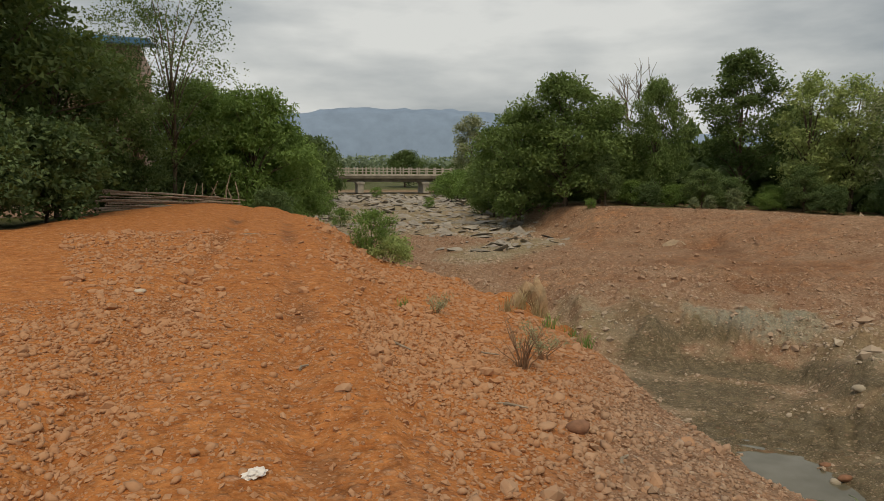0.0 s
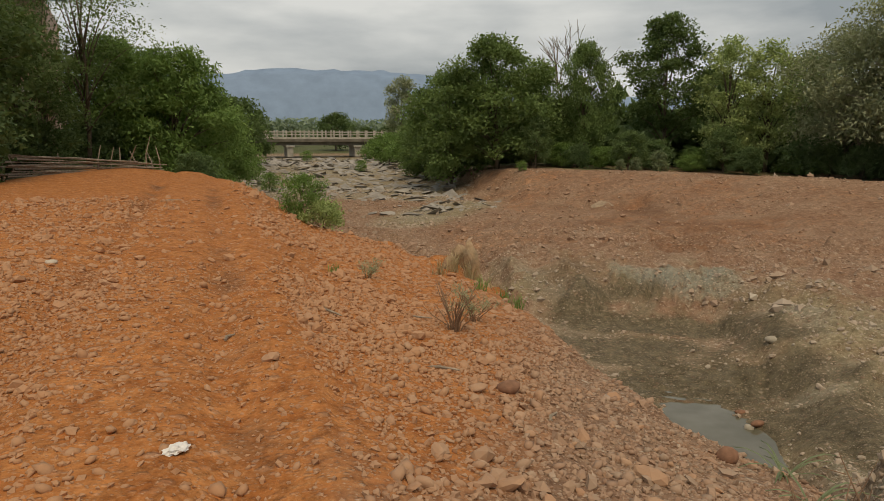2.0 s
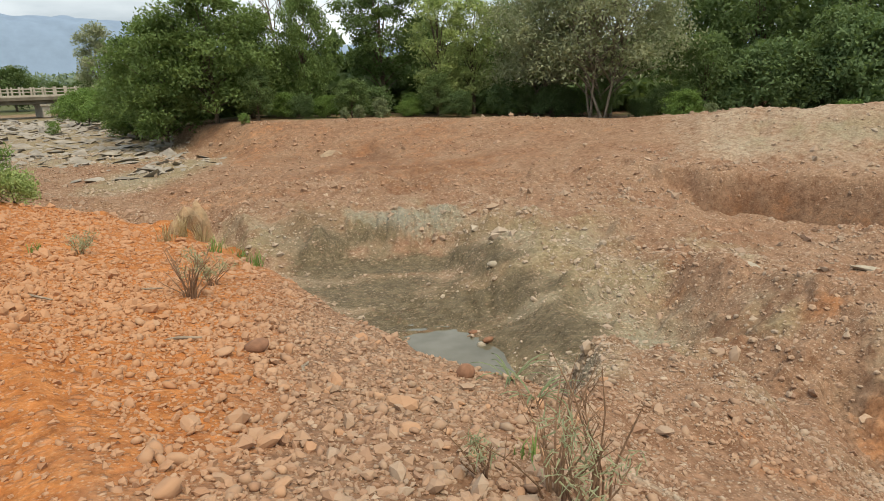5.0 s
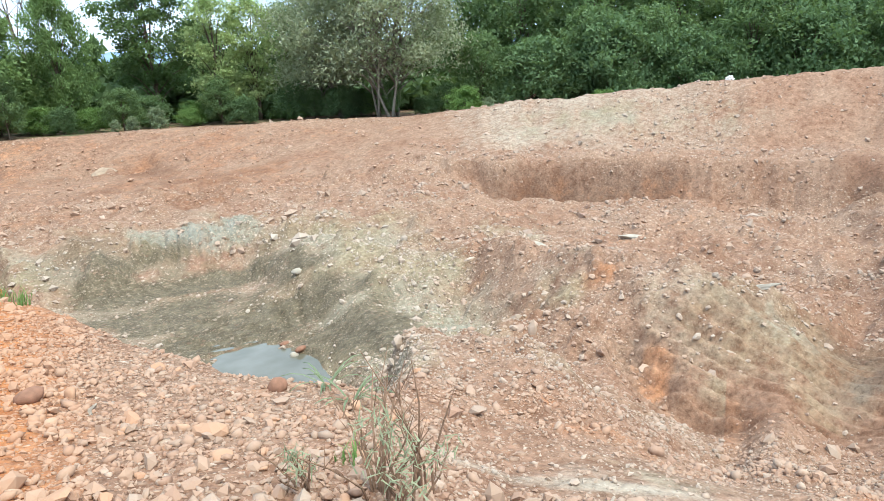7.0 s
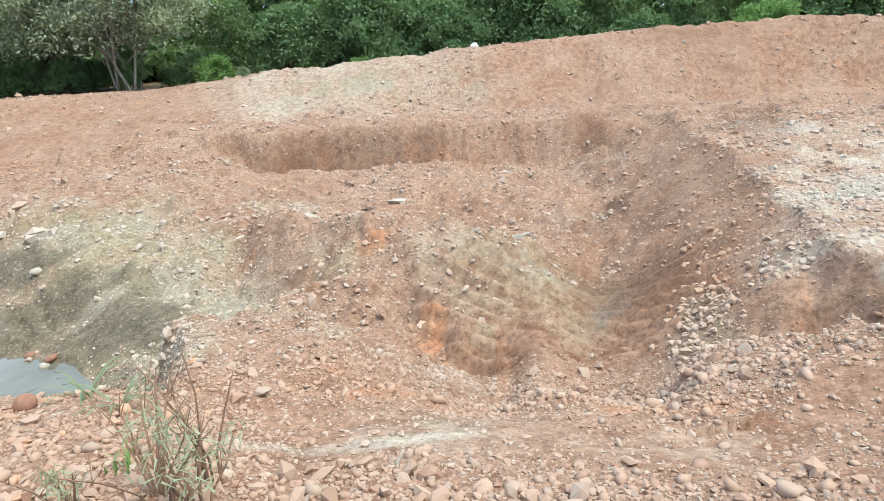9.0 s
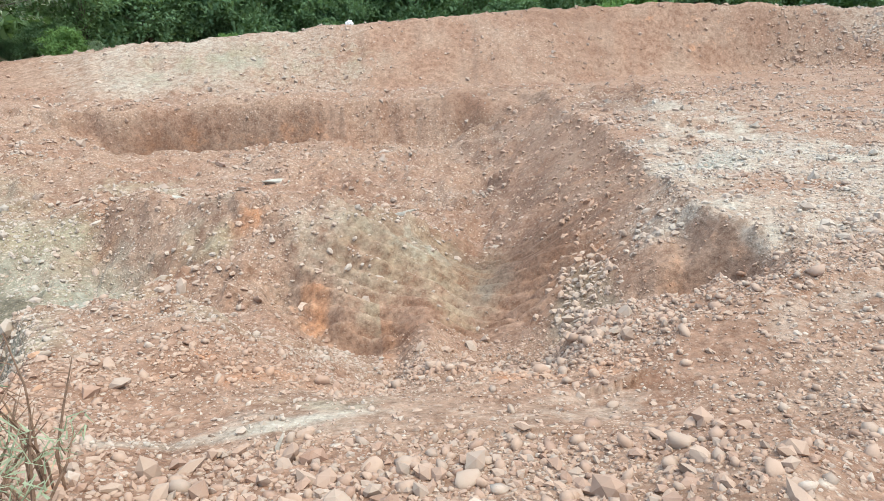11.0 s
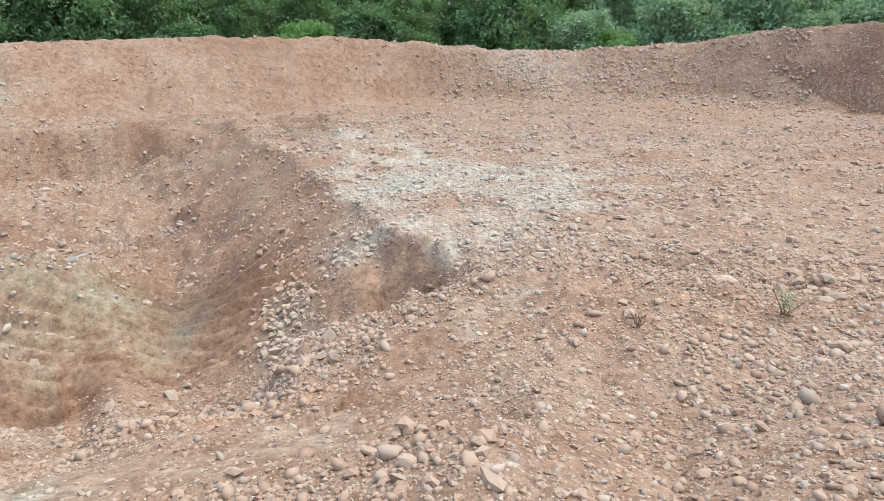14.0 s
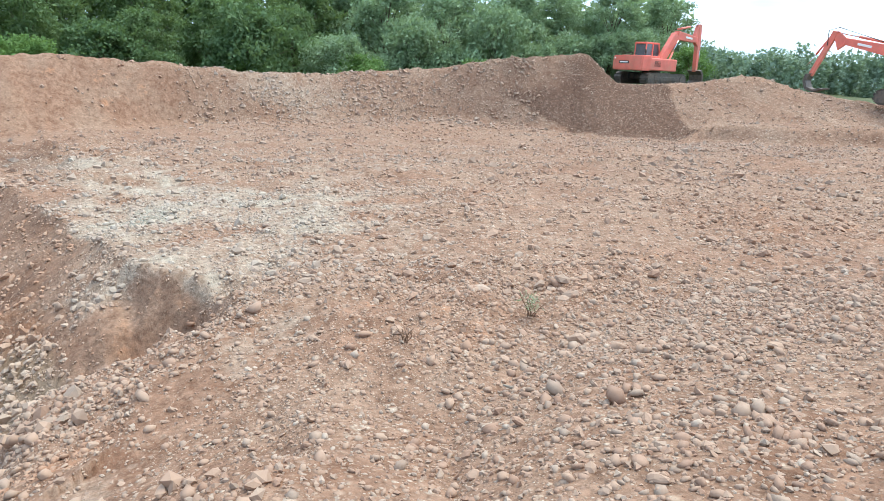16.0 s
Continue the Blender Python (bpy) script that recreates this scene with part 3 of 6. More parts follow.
    sweep = np.maximum(blob(X, Y, 71, 9.6, 1.7, 1.8, 0, 0.5), np.maximum(blob(X, Y, 76, 9.7, 1.7, 1.6, 0, 0.5), blob(X, Y, 81.5, 10.2, 1.7, 1.3, 0, 0.5)))
    H = H - 0.22 * (0.7 + 0.6 * fractal(X, Y, 0.6, 2, 33)) * sweep * (0.5 + 0.5 * np.cos(q * 2 * math.pi / 0.27)) ** 2
    # vertical scrapes down the rear bank
    H = H + 0.10 * ease(R, 28, 30) * (1 - ease(R, crest - 1.0, crest)) * ease(D, 46, 50) * (1 - ease(D, 100, 108)) * np.clip(fractal(D * 1.0, R * 0.06, 0.9, 3, 37), -0.5, 0.5)
    Z = dict(wall_face=wall_face, steep=steep, face_in=lines[6][:, None], face_out=lines[7][:, None], D=D, R=R, X=X, Y=Y, lip=lip, crest=crest, dug=whole, on_bank=on_bank, v=v, u=u)
    return H, Z


H, Z = shape_ground()


def ground_z(x, y):
    """Height of the ground at a place."""
    az, r = math.degrees(math.atan2(x, y)), math.hypot(x, y)
    i = min(max(int(np.searchsorted(AZ, az)) - 1, 0), len(AZ) - 2)
    j = min(max(int(np.searchsorted(RR, r)) - 1, 0), len(RR) - 2)
    a, b = (az - AZ[i]) / (AZ[i + 1] - AZ[i]), (r - RR[j]) / (RR[j + 1] - RR[j])
    a = min(max(a, 0), 1)
    return float((1 - a) * ((1 - b) * H[i, j] + b * H[i, j + 1]) + a * ((1 - b) * H[i + 1, j] + b * H[i + 1, j + 1]))


def at_bearing(az, r, dz=0.0):
    x, y = polar(az, r)
    return Vector((x, y, ground_z(x, y) + dz))


def zones(D, R, X, Y, lip, crest, dug, on_bank, v, face_in, face_out, steep, wall_face):
    """Which soil lies where: eight layers, each 0 to 1. The dark one also paints shade on steep faces."""
    wob = fractal(X, Y, 2.5, 4, 41)
    fine = fractal(X, Y, 0.7, 3, 47)
    u = -0.235 * X + 0.972 * Y
    near = 1 - ease(R, lip + 0.2 + 0.5 * wob, lip + 1.3 + 0.5 * wob)
    orange = near * (0.12 + 0.83 * ease(u + 1.0 * wob, 0.6, 4.2)) * (1 - 0.82 * ease(D + 4 * wob, 2, 21))
    orange = np.maximum(orange, near * (1 - ease(v + 0.4 * wob, 0.0, 0.9)) * (0.45 + 0.5 * ease(u, -9, 1)))
    back = ease(R, 24, 28) * (1 - ease(R, crest - 1, crest + 3)) * ease(D, 6, 10)
    orange = np.maximum(orange, back * 0.24 * (1 - ease(D, 28, 50)) + 0.14 * wob * back)
    orange = np.maximum(orange, ease(R, 18, 22) * (1 - ease(R, 30, 34)) * ease(D, 2, 10) * (1 - ease(D, 30, 44)) * (0.23 + 0.3 * wob))
    for az, r, al, ac, k in ((63.5, 9.4, 1.0, 0.6, 0.30), (57.7, 11.4, 0.7, 0.8, 0.36), (46.4, 13.5, 0.7, 0.9, 0.30), (94, 36.0, 3.0, 4.5, 0.20), (46, 5.2, 0.5, 1.2, 0.40),
                             (60, 5.0, 0.5, 1.2, 0.4), (85, 5.0, 0.35, 1.6, 0.34), (77, 20, 1.2, 1.6, 0.25), (42, 24.3, 1.0, 1.6, 0.15)):
        orange = np.maximum(orange, k * blob(X, Y, az, r, al, ac, 0, 0.9) * np.clip(0.75 + 1.8 * fine, 0, 1.6))
    floor = dug * (R > lip + 0.8)
    grey = floor * np.clip(0.5 + 0.6 * wob + 0.35 * fine, 0.1, 0.95) * ease(D + 8 * wob + 4 * fine, 7, 17) * (1 - ease(D + 5 * wob, 38, 54)) * (1 - ease(R + 2.5 * wob, 18, 24))
    grey = np.maximum(grey, 0.75 * blob(X, Y, 41, 11.5, 4.5, 2.6) * floor)
    grey = np.maximum(grey, ease(R, 36, 40) * (1 - ease(R, 105, 120)) * ease(D, -13, -10) * (1 - ease(D, 8 - R / 20, 12 - R / 20)) * (0.75 + 0.3 * wob))
    grey = np.maximum(grey, 0.8 * blob(X, Y, 6, 33, 7, 3, 20))
    for az, r, al, ac, k in ((81, 11.2, 1.2, 1.3, 0.55), (88, 9.2, 2.0, 0.9, 0.5), (58, 29.8, 2.6, 5.5, 0.62), (67, 30.2, 2.0, 2.5, 0.45), (46, 11.0, 2.5, 1.8, 0.6), (55, 11.5, 1.2, 1.0, 0.6), (51, 17, 3.5, 2.5, 0.45), (66, 7.5, 0.9, 1.2, 0.4),
                             (55, 6.4, 0.5, 1.0, 0.5), (66, 4.3, 0.35, 0.8, 0.6), (73, 9.2, 1.7, 1.6, 0.45), (24.5, 18.4, 1.1, 2.6, 1.0), (35, 13.6, 1.2, 1.2, 0.75), (39, 12.0, 1.2, 1.3, 0.8), (43, 11.2, 1.2, 1.2, 0.75), (62, 14.5, 2, 2, 0.4)):
        grey = np.maximum(grey, k * blob(X, Y, az, r, al, ac, 0, 0.9) * (0.85 + 0.8 * fine))
    wet = np.maximum(blob(X, Y, 26.5, 13.6, 4.9, 2.7, -27.3, 0.25), blob(X, Y, 31.5, 11.2, 2.0, 2.4, 0, 0.3)) * floor
    streak = fractal(D * 0.11, R * 1.5 + 0.25 * wob, 1.0, 4, 71)
    wet = wet * np.clip(0.80 + 1.5 * streak + 0.4 * fine, 0.08, 0.98)
    Dw = D + 7 * wob + 4 * fine
    low = np.interp(D, [86, 104, 109, 114, 122, 130], [3, 7.0, 7.7, 9.4, 11.6, 14]) + 0.6 * wob + 0.3 * fine
    high = np.interp(D, [84, 88, 92, 100, 110, 122, 130], [20, 22, 24.5, 20, 16.5, 13, 14]) + 1.6 * wob + 0.8 * fine
    band = floor * ease(Dw, 83, 88) * ease(R, low - 0.2, low + 1.4) * (1 - ease(R, high - 5.0, high + 3.0)) * ease(R, 6.6, 7.4) * (0.55 + 0.45 * ease(Dw, 89, 95))
    pale = band * np.clip(0.48 + 0.45 * fine + 0.35 * wob, 0.1, 0.8)
    pale = np.maximum(pale, blob(X, Y, 96.3, 11.6, 2.0, 1.2, 0, 0.9) * (0.62 + 0.5 * fine))
    pale = np.maximum(pale, floor * ease(Dw, 88, 96) * (1 - ease(Dw, 118, 140)) * (1 - ease(R + 5 * wob, 20, 30)) * ease(R, 7, 9) * (0.22 + 0.3 * fine + 0.25 * wob))
    pale = np.maximum(pale, 0.10 * floor * (1 - ease(D, 84, 92)) * ease(D, 36, 44) * ease(R, 14, 18) * (1 - ease(R, 27, 29)) + 0.22 * wob * floor)
    pale = np.maximum(pale, back * ease(D + 4 * wob, 38, 58) * (1 - ease(D + 3 * wob, 62, 74)) * (0.52 + 0.3 * wob))
    pale = np.maximum(pale, 0.42 * blob(X, Y, 107, 40.2, 2.2, 6.5, 0, 0.9))
    left_edge, right_edge = 124.6 + np.maximum(41.3 - R, 0) * 3.2 + 0.8 * fine, 138.4 + (42.4 - R) * 0.65 + 0.5 * fine
    dark = 0.95 * ease(D, left_edge, left_edge + 1.0) * (1 - ease(D, right_edge, right_edge + 0.7)) * ease(R + 0.6 * wob, 37.6, 38.6) * (1 - ease(R, 47, 49))
    dark = dark * (1 - (1 - ease(D, 132.5, 134)) * ease(R + 0.3 * fine, 41.1, 41.6) * np.clip(0.6 - 0.9 * wob, 0, 1))
    dark = np.maximum(dark, 0.4 * blob(X, Y, 131, 42.8, 1.2, 2.2))
    dark = np.maximum(dark, 0.8 * blob(X, Y, 156, 43, 2.2, 2.5))
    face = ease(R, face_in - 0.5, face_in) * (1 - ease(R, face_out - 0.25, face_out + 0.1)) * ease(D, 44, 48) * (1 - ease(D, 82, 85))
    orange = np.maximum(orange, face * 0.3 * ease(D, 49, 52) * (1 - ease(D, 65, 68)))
    # undercut shelf face: its shade is put into the colour as dark soil
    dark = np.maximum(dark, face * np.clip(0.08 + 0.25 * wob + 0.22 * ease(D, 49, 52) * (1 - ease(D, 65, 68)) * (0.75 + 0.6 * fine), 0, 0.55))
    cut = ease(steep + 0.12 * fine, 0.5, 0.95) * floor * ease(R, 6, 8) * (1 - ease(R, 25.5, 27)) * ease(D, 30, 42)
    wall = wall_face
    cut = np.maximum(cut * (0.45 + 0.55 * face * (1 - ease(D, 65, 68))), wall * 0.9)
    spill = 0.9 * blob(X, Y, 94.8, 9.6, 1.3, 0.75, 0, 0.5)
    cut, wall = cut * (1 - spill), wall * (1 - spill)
    # steep cuts and pit wall: red-brown soil, with shade painted in as dark soil
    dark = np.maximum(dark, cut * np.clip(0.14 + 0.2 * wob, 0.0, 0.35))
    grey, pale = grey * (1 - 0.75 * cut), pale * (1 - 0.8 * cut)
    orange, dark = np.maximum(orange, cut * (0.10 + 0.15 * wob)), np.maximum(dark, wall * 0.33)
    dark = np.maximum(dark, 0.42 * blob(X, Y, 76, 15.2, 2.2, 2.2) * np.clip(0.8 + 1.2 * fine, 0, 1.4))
    # rear bank: brown by itself, darkened further along with the shaded wall
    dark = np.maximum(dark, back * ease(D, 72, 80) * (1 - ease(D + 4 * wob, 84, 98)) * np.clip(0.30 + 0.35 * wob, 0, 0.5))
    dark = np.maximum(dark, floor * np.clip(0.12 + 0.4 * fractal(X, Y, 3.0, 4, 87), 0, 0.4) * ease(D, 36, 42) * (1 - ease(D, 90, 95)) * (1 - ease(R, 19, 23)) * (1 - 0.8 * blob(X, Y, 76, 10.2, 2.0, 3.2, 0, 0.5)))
    # floor by the pit wall: wall shade put into the dark layer
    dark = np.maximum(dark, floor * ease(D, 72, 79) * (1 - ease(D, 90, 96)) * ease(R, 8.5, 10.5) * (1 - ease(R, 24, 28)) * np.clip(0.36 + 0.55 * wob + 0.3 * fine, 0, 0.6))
    dark = np.maximum(dark, floor * ease(D, 10, 16) * (1 - ease(D, 30, 38)) * ease(R, 10, 12) * (1 - ease(R, 34, 38)) * np.clip(0.24 + 0.55 * wob + 0.25 * fine, 0, 0.5))
    red = np.clip(2.2 * fractal(X, Y, 2.6, 4, 93) - 0.15, 0, 0.75) * floor * ease(R, 12, 17) * (1 - ease(R, 20, 23)) * ease(D, 14, 22) * (1 - ease(D, 62, 74))
    grey = np.maximum(grey, 0.42 * blob(X, Y, 75, 10.4, 2.0, 3.0, 0, 0.8) * np.clip(0.9 + 0.8 * wob, 0, 1.3))
    # darker patch in the hollow below the near rim
    dark = np.maximum(dark, 0.55 * blob(X, Y, 82.5, 7.2, 0.35, 0.7, 0, 0.6))
    red = np.maximum(red, 0.5 * blob(X, Y, 40.5, 24.6, 1.2, 2.2, 0, 0.8))
    orange, dark, grey = np.maximum(orange, 0.42 * red), np.maximum(dark, 0.28 * red), grey * (1 - 0.7 * red)
    grass = ease(R, crest + 0.8, crest + 3.5) * np.where((D > 3) & (D < 160), 1, 0)
    for off in (0.15, -1.25):
        dark = np.maximum(dark, on_bank * np.clip(0.36 + 0.35 * wob + 0.3 * fine, 0, 0.55) * np.exp(-((v - off) / 0.3) ** 2) * (R < 20))
    left = np.where((D < -10) & (D > -180), ease(R, lip - 0.5, lip + 2.0), 0) * np.where(D > -15, ease(R, 27, 30), 1)
    grass = np.maximum(grass, np.maximum(left, np.where(D >= 160, ease(R, lip - 1, lip + 2), 0)))
    grass = grass * np.where((D > 3) & (D < 60), np.clip(0.4 + 0.9 * wob, 0.05, 0.8), 1)
    grass = np.maximum(grass, ease(R, 105, 125))
    grass = np.where((D > -11) & (D < 3) & (R < 105), 0.35 * ease(R, 60, 100) + 0.25 * wob * ease(R, 40, 60), grass)
    orange = np.maximum(orange, floor * ease(D, 104, 116) * np.clip(0.04 + 0.5 * fractal(X, Y, 6.0, 4, 83), 0, 0.22) * (1 - ease(R, 36, 40)))
    way = np.interp(D, [45, 70, 85, 92, 97, 104, 110, 116], [4.1, 3.9, 4.0, 4.4, 5.1, 5.9, 6.6, 7.6])
    path = ease(D, 46, 56) * (1 - ease(D, 108, 118)) * (1 - ease(np.abs(R - way + 0.2 * wob) / (0.10 * way), 0.6, 1.3))
    pale = np.maximum(pale, path * (0.24 + 0.3 * fine))
    orange = np.maximum(orange, path * 0.12)
    pale = np.maximum(pale, 0.62 * blob(X, Y, 57, 3.8, 0.16, 1.2, -6, 0.6) * np.clip(0.9 + 0.8 * fine, 0, 1.2))
    smooth = 0.7 * path + 0.75 * blob(X, Y, 98, 8.2, 0.5, 1.1) + 0.7 * blob(X, Y, 80, 24.2, 1.0, 4) + 0.8 * grass + 0.45 * wet + back * np.clip(0.7 + 0.8 * wob, 0, 0.9) * (1 - ease(D, 96, 106)) + 0.8 * blob(X, Y, 72.5, 9.4, 1.7, 2.3, 0, 0.5) + 0.7 * blob(X, Y, 80.5, 10.6, 1.4, 1.2, 0, 0.5) + 0.75 * cut * (1 - wall) + 0.5 * wall
    clay = np.zeros_like(R)
    for az, r, al, ac, k in ((24.5, 18.5, 0.9, 2.3, 0.75), (36, 13.2, 1.1, 1.4, 0.7), (41.5, 11.8, 1.0, 1.3, 0.65), (81, 10.6, 1.3, 2.0, 0.5), (74.5, 10.6, 1.0, 1.3, 0.3), (96.5, 12.4, 1.2, 0.8, 0.5)):
        clay = np.maximum(clay, k * blob(X, Y, az, r, al, ac, 0, 0.8) * np.clip(0.85 + 0.9 * fine, 0, 1.2))
    red = np.clip(2.4 * fractal(X, Y, 2.4, 4, 95) - 0.2, 0, 0.8) * back * ease(D, 7, 12) * (1 - ease(D, 40, 50)) + np.clip(2.0 * fractal(X, Y, 3.4, 4, 97) - 0.25, 0, 0.5) * floor * ease(D, 100, 112)
    orange, dark = np.maximum(orange, 0.38 * red), np.maximum(dark, 0.32 * red)
    clay = clay * (1 - wet) * (1 - wall)
    pale, grey, dark, orange = pale * (1 - 0.9 * wall), grey * (1 - 0.85 * wall), dark * (1 - 0.8 * wall * ease(D, 93, 96)), np.maximum(orange, (0.25 - 0.02 * ease(D, 94, 97)) * wall * np.clip(0.9 + 0.9 * wob, 0, 1.6))
    grey = np.maximum(grey, 0.5 * blob(X, Y, 88.2, 8.2, 1.6, 0.5, -6, 0.6))
    return dict(clay=clay, orange=orange, grey=grey, wet=wet, pale=pale, dark=dark, grass=grass, smooth=smooth)


def link(name, me, mat, parent=None, label="", smooth=False):
    if mat:
        me.materials.append(mat)
    me.polygons.foreach_set("use_smooth", np.full(len(me.polygons), smooth))
    ob = new(name, me)
    if parent:
        ob.parent = parent
    if label:
        tagged(ob, label)
    return ob


def mesh_np(name, verts, faces):
    """A mesh from arrays: verts (n, 3), faces (m, 3 or 4)."""
    me = bpy.data.meshes.new(name)
    k = faces.shape[1]
    me.vertices.add(len(verts))
    me.vertices.foreach_set("co", np.ascontiguousarray(verts, np.float32).ravel())
    me.loops.add(faces.size)
    me.loops.foreach_set("vertex_index", np.ascontiguousarray(faces, np.int32).ravel())
    me.polygons.add(len(faces))
    me.polygons.foreach_set("loop_start", np.arange(0, faces.size, k, dtype=np.int32))
    me.update(calc_edges=True)
    return me


def set_attr(me, name, values):
    me.attributes.new(name, "FLOAT", "POINT").data.foreach_set("value", np.ascontiguousarray(np.clip(values, 0, 1), np.float32).ravel())


def build_ground():
    na, nr = H.shape
    verts = np.stack([Z["X"], Z["Y"], H], -1).reshape(-1, 3)
    i, j = np.meshgrid(np.arange(na), np.arange(nr - 1), indexing="ij")
    k = (i + 1) % na
    faces = np.stack([i * nr + j, i * nr + j + 1, k * nr + j + 1, k * nr + j], -1).reshape(-1, 4)
    me = mesh_np("ground", verts, faces)
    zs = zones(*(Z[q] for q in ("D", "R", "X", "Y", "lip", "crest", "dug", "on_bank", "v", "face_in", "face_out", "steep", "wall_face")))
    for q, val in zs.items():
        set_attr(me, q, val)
    ob = link("ground", me, SOIL, smooth=True)
    return tagged(ob, "dug red-brown earth with gravel banks, pit and field", "ground", kind="structure"), zs


ground, ZONE = build_ground()


# ---------------------------------------------------------------- small builders
def part(name, bm, mat, parent, label="", smooth=False):
    me = bpy.data.meshes.new(name)
    bm.to_mesh(me)
    bm.free()
    return link(name, me, mat, parent, label, smooth)


def thing(name, m, label, category, group="", kind=""):
    ob = new(name)
    ob.empty_display_size = 0.2
    ob.matrix_basis = m
    return tagged(ob, label, category, group, kind)


def box(bm, size, at=(0, 0, 0), rot=(0, 0, 0), bevel=0.0):
    r = bmesh.ops.create_cube(bm, size=1.0)
    vs = r["verts"]
    bmesh.ops.scale(bm, vec=size, verts=vs)
    if bevel:
        es = list({e for v in vs for e in v.link_edges})
        out = bmesh.ops.bevel(bm, geom=es, offset=bevel, segments=2, affect="EDGES", profile=0.5)
        vs = list({v for f in out["faces"] for v in f.verts} | {v for v in vs if v.is_valid})
    bmesh.ops.transform(bm, matrix=pose(*at, *rot), verts=vs)
    return bm


def tube(bm, pts, radii, sides=6):
    """A bent, tapering rod through the points."""
    rings = []
    for i, p in enumerate(pts):
        p = Vector(p)
        d = (Vector(pts[min(i + 1, len(pts) - 1)]) - Vector(pts[max(i - 1, 0)])).normalized()
        a = d.orthogonal().normalized()
        b = d.cross(a)
        rings.append([bm.verts.new(p + radii[i] * (math.cos(k * 2 * math.pi / sides) * a + math.sin(k * 2 * math.pi / sides) * b)) for k in range(sides)])
    for r0, r1 in zip(rings, rings[1:]):
        q = min(range(sides), key=lambda o: (r0[0].co - r1[o].co).length)
        for k in range(sides):
            bm.faces.new((r0[k], r0[(k + 1) % sides], r1[(k + 1 + q) % sides], r1[(k + q) % sides]))
    bm.faces.new(rings[0][::-1])
    bm.faces.new(rings[-1])
    return bm


def prism(bm, outline, y0, y1):
    """An outline in x and z, pulled from y0 to y1."""
    a = [bm.verts.new((x, y0, z)) for x, z in outline]
    b = [bm.verts.new((x, y1, z)) for x, z in outline]
    n = len(a)
    for k in range(n):
        bm.faces.new((a[k], a[(k + 1) % n], b[(k + 1) % n], b[k]))
    bm.faces.new(a[::-1])
    bm.faces.new(b)
    bmesh.ops.recalc_face_normals(bm, faces=bm.faces[:])
    return bm


def disc(bm, radius, depth, at, rot=(90, 0, 0), sides=20, bevel=0.0):
    r = bmesh.ops.create_cone(bm, cap_ends=True, segments=sides, radius1=radius, radius2=radius, depth=depth)
    bmesh.ops.transform(bm, matrix=pose(*at, *rot), verts=r["verts"])
    return bm


# ---------------------------------------------------------------- trees
def leaves(centres, outward, per, spread, length, width, rng, droop=0.25):
    """Leaf blades strewn round the centres and turned outwards."""
    n = len(centres) * per
    c = np.repeat(centres, per, 0)
    o = np.repeat(outward, per, 0)
    p = c + np.clip(rng.normal(0, 1, (n, 3)), -1.6, 1.6) * np.repeat(np.atleast_1d(spread) * np.ones(len(centres)), per)[:, None] * [1, 1, 0.75]
    d = o * 0.7 + rng.normal(0, 0.8, (n, 3)) - [0, 0, droop]
    d /= np.linalg.norm(d, axis=1)[:, None] + 1e-9
    up = rng.normal(0, 0.55, (n, 3)) + [0, 0, 1.0]
    s = np.cross(d, up)
    s /= np.linalg.norm(s, axis=1)[:, None] + 1e-9
    nn = np.cross(s, d)
    L = (length * rng.uniform(0.6, 1.3, n))[:, None]
    W = (width * rng.uniform(0.7, 1.3, n))[:, None]
    v = np.stack([p - d * L * 0.1 + s * W * 1.15, p + d * L - nn * L * 0.12, p - d * L * 0.1 - s * W * 1.15], 1)
    f = np.arange(n * 3).reshape(n, 3)
    return v.reshape(-1, 3), f


LEAF_GAIN = 1.5
LEAF_SIZE = 0.76


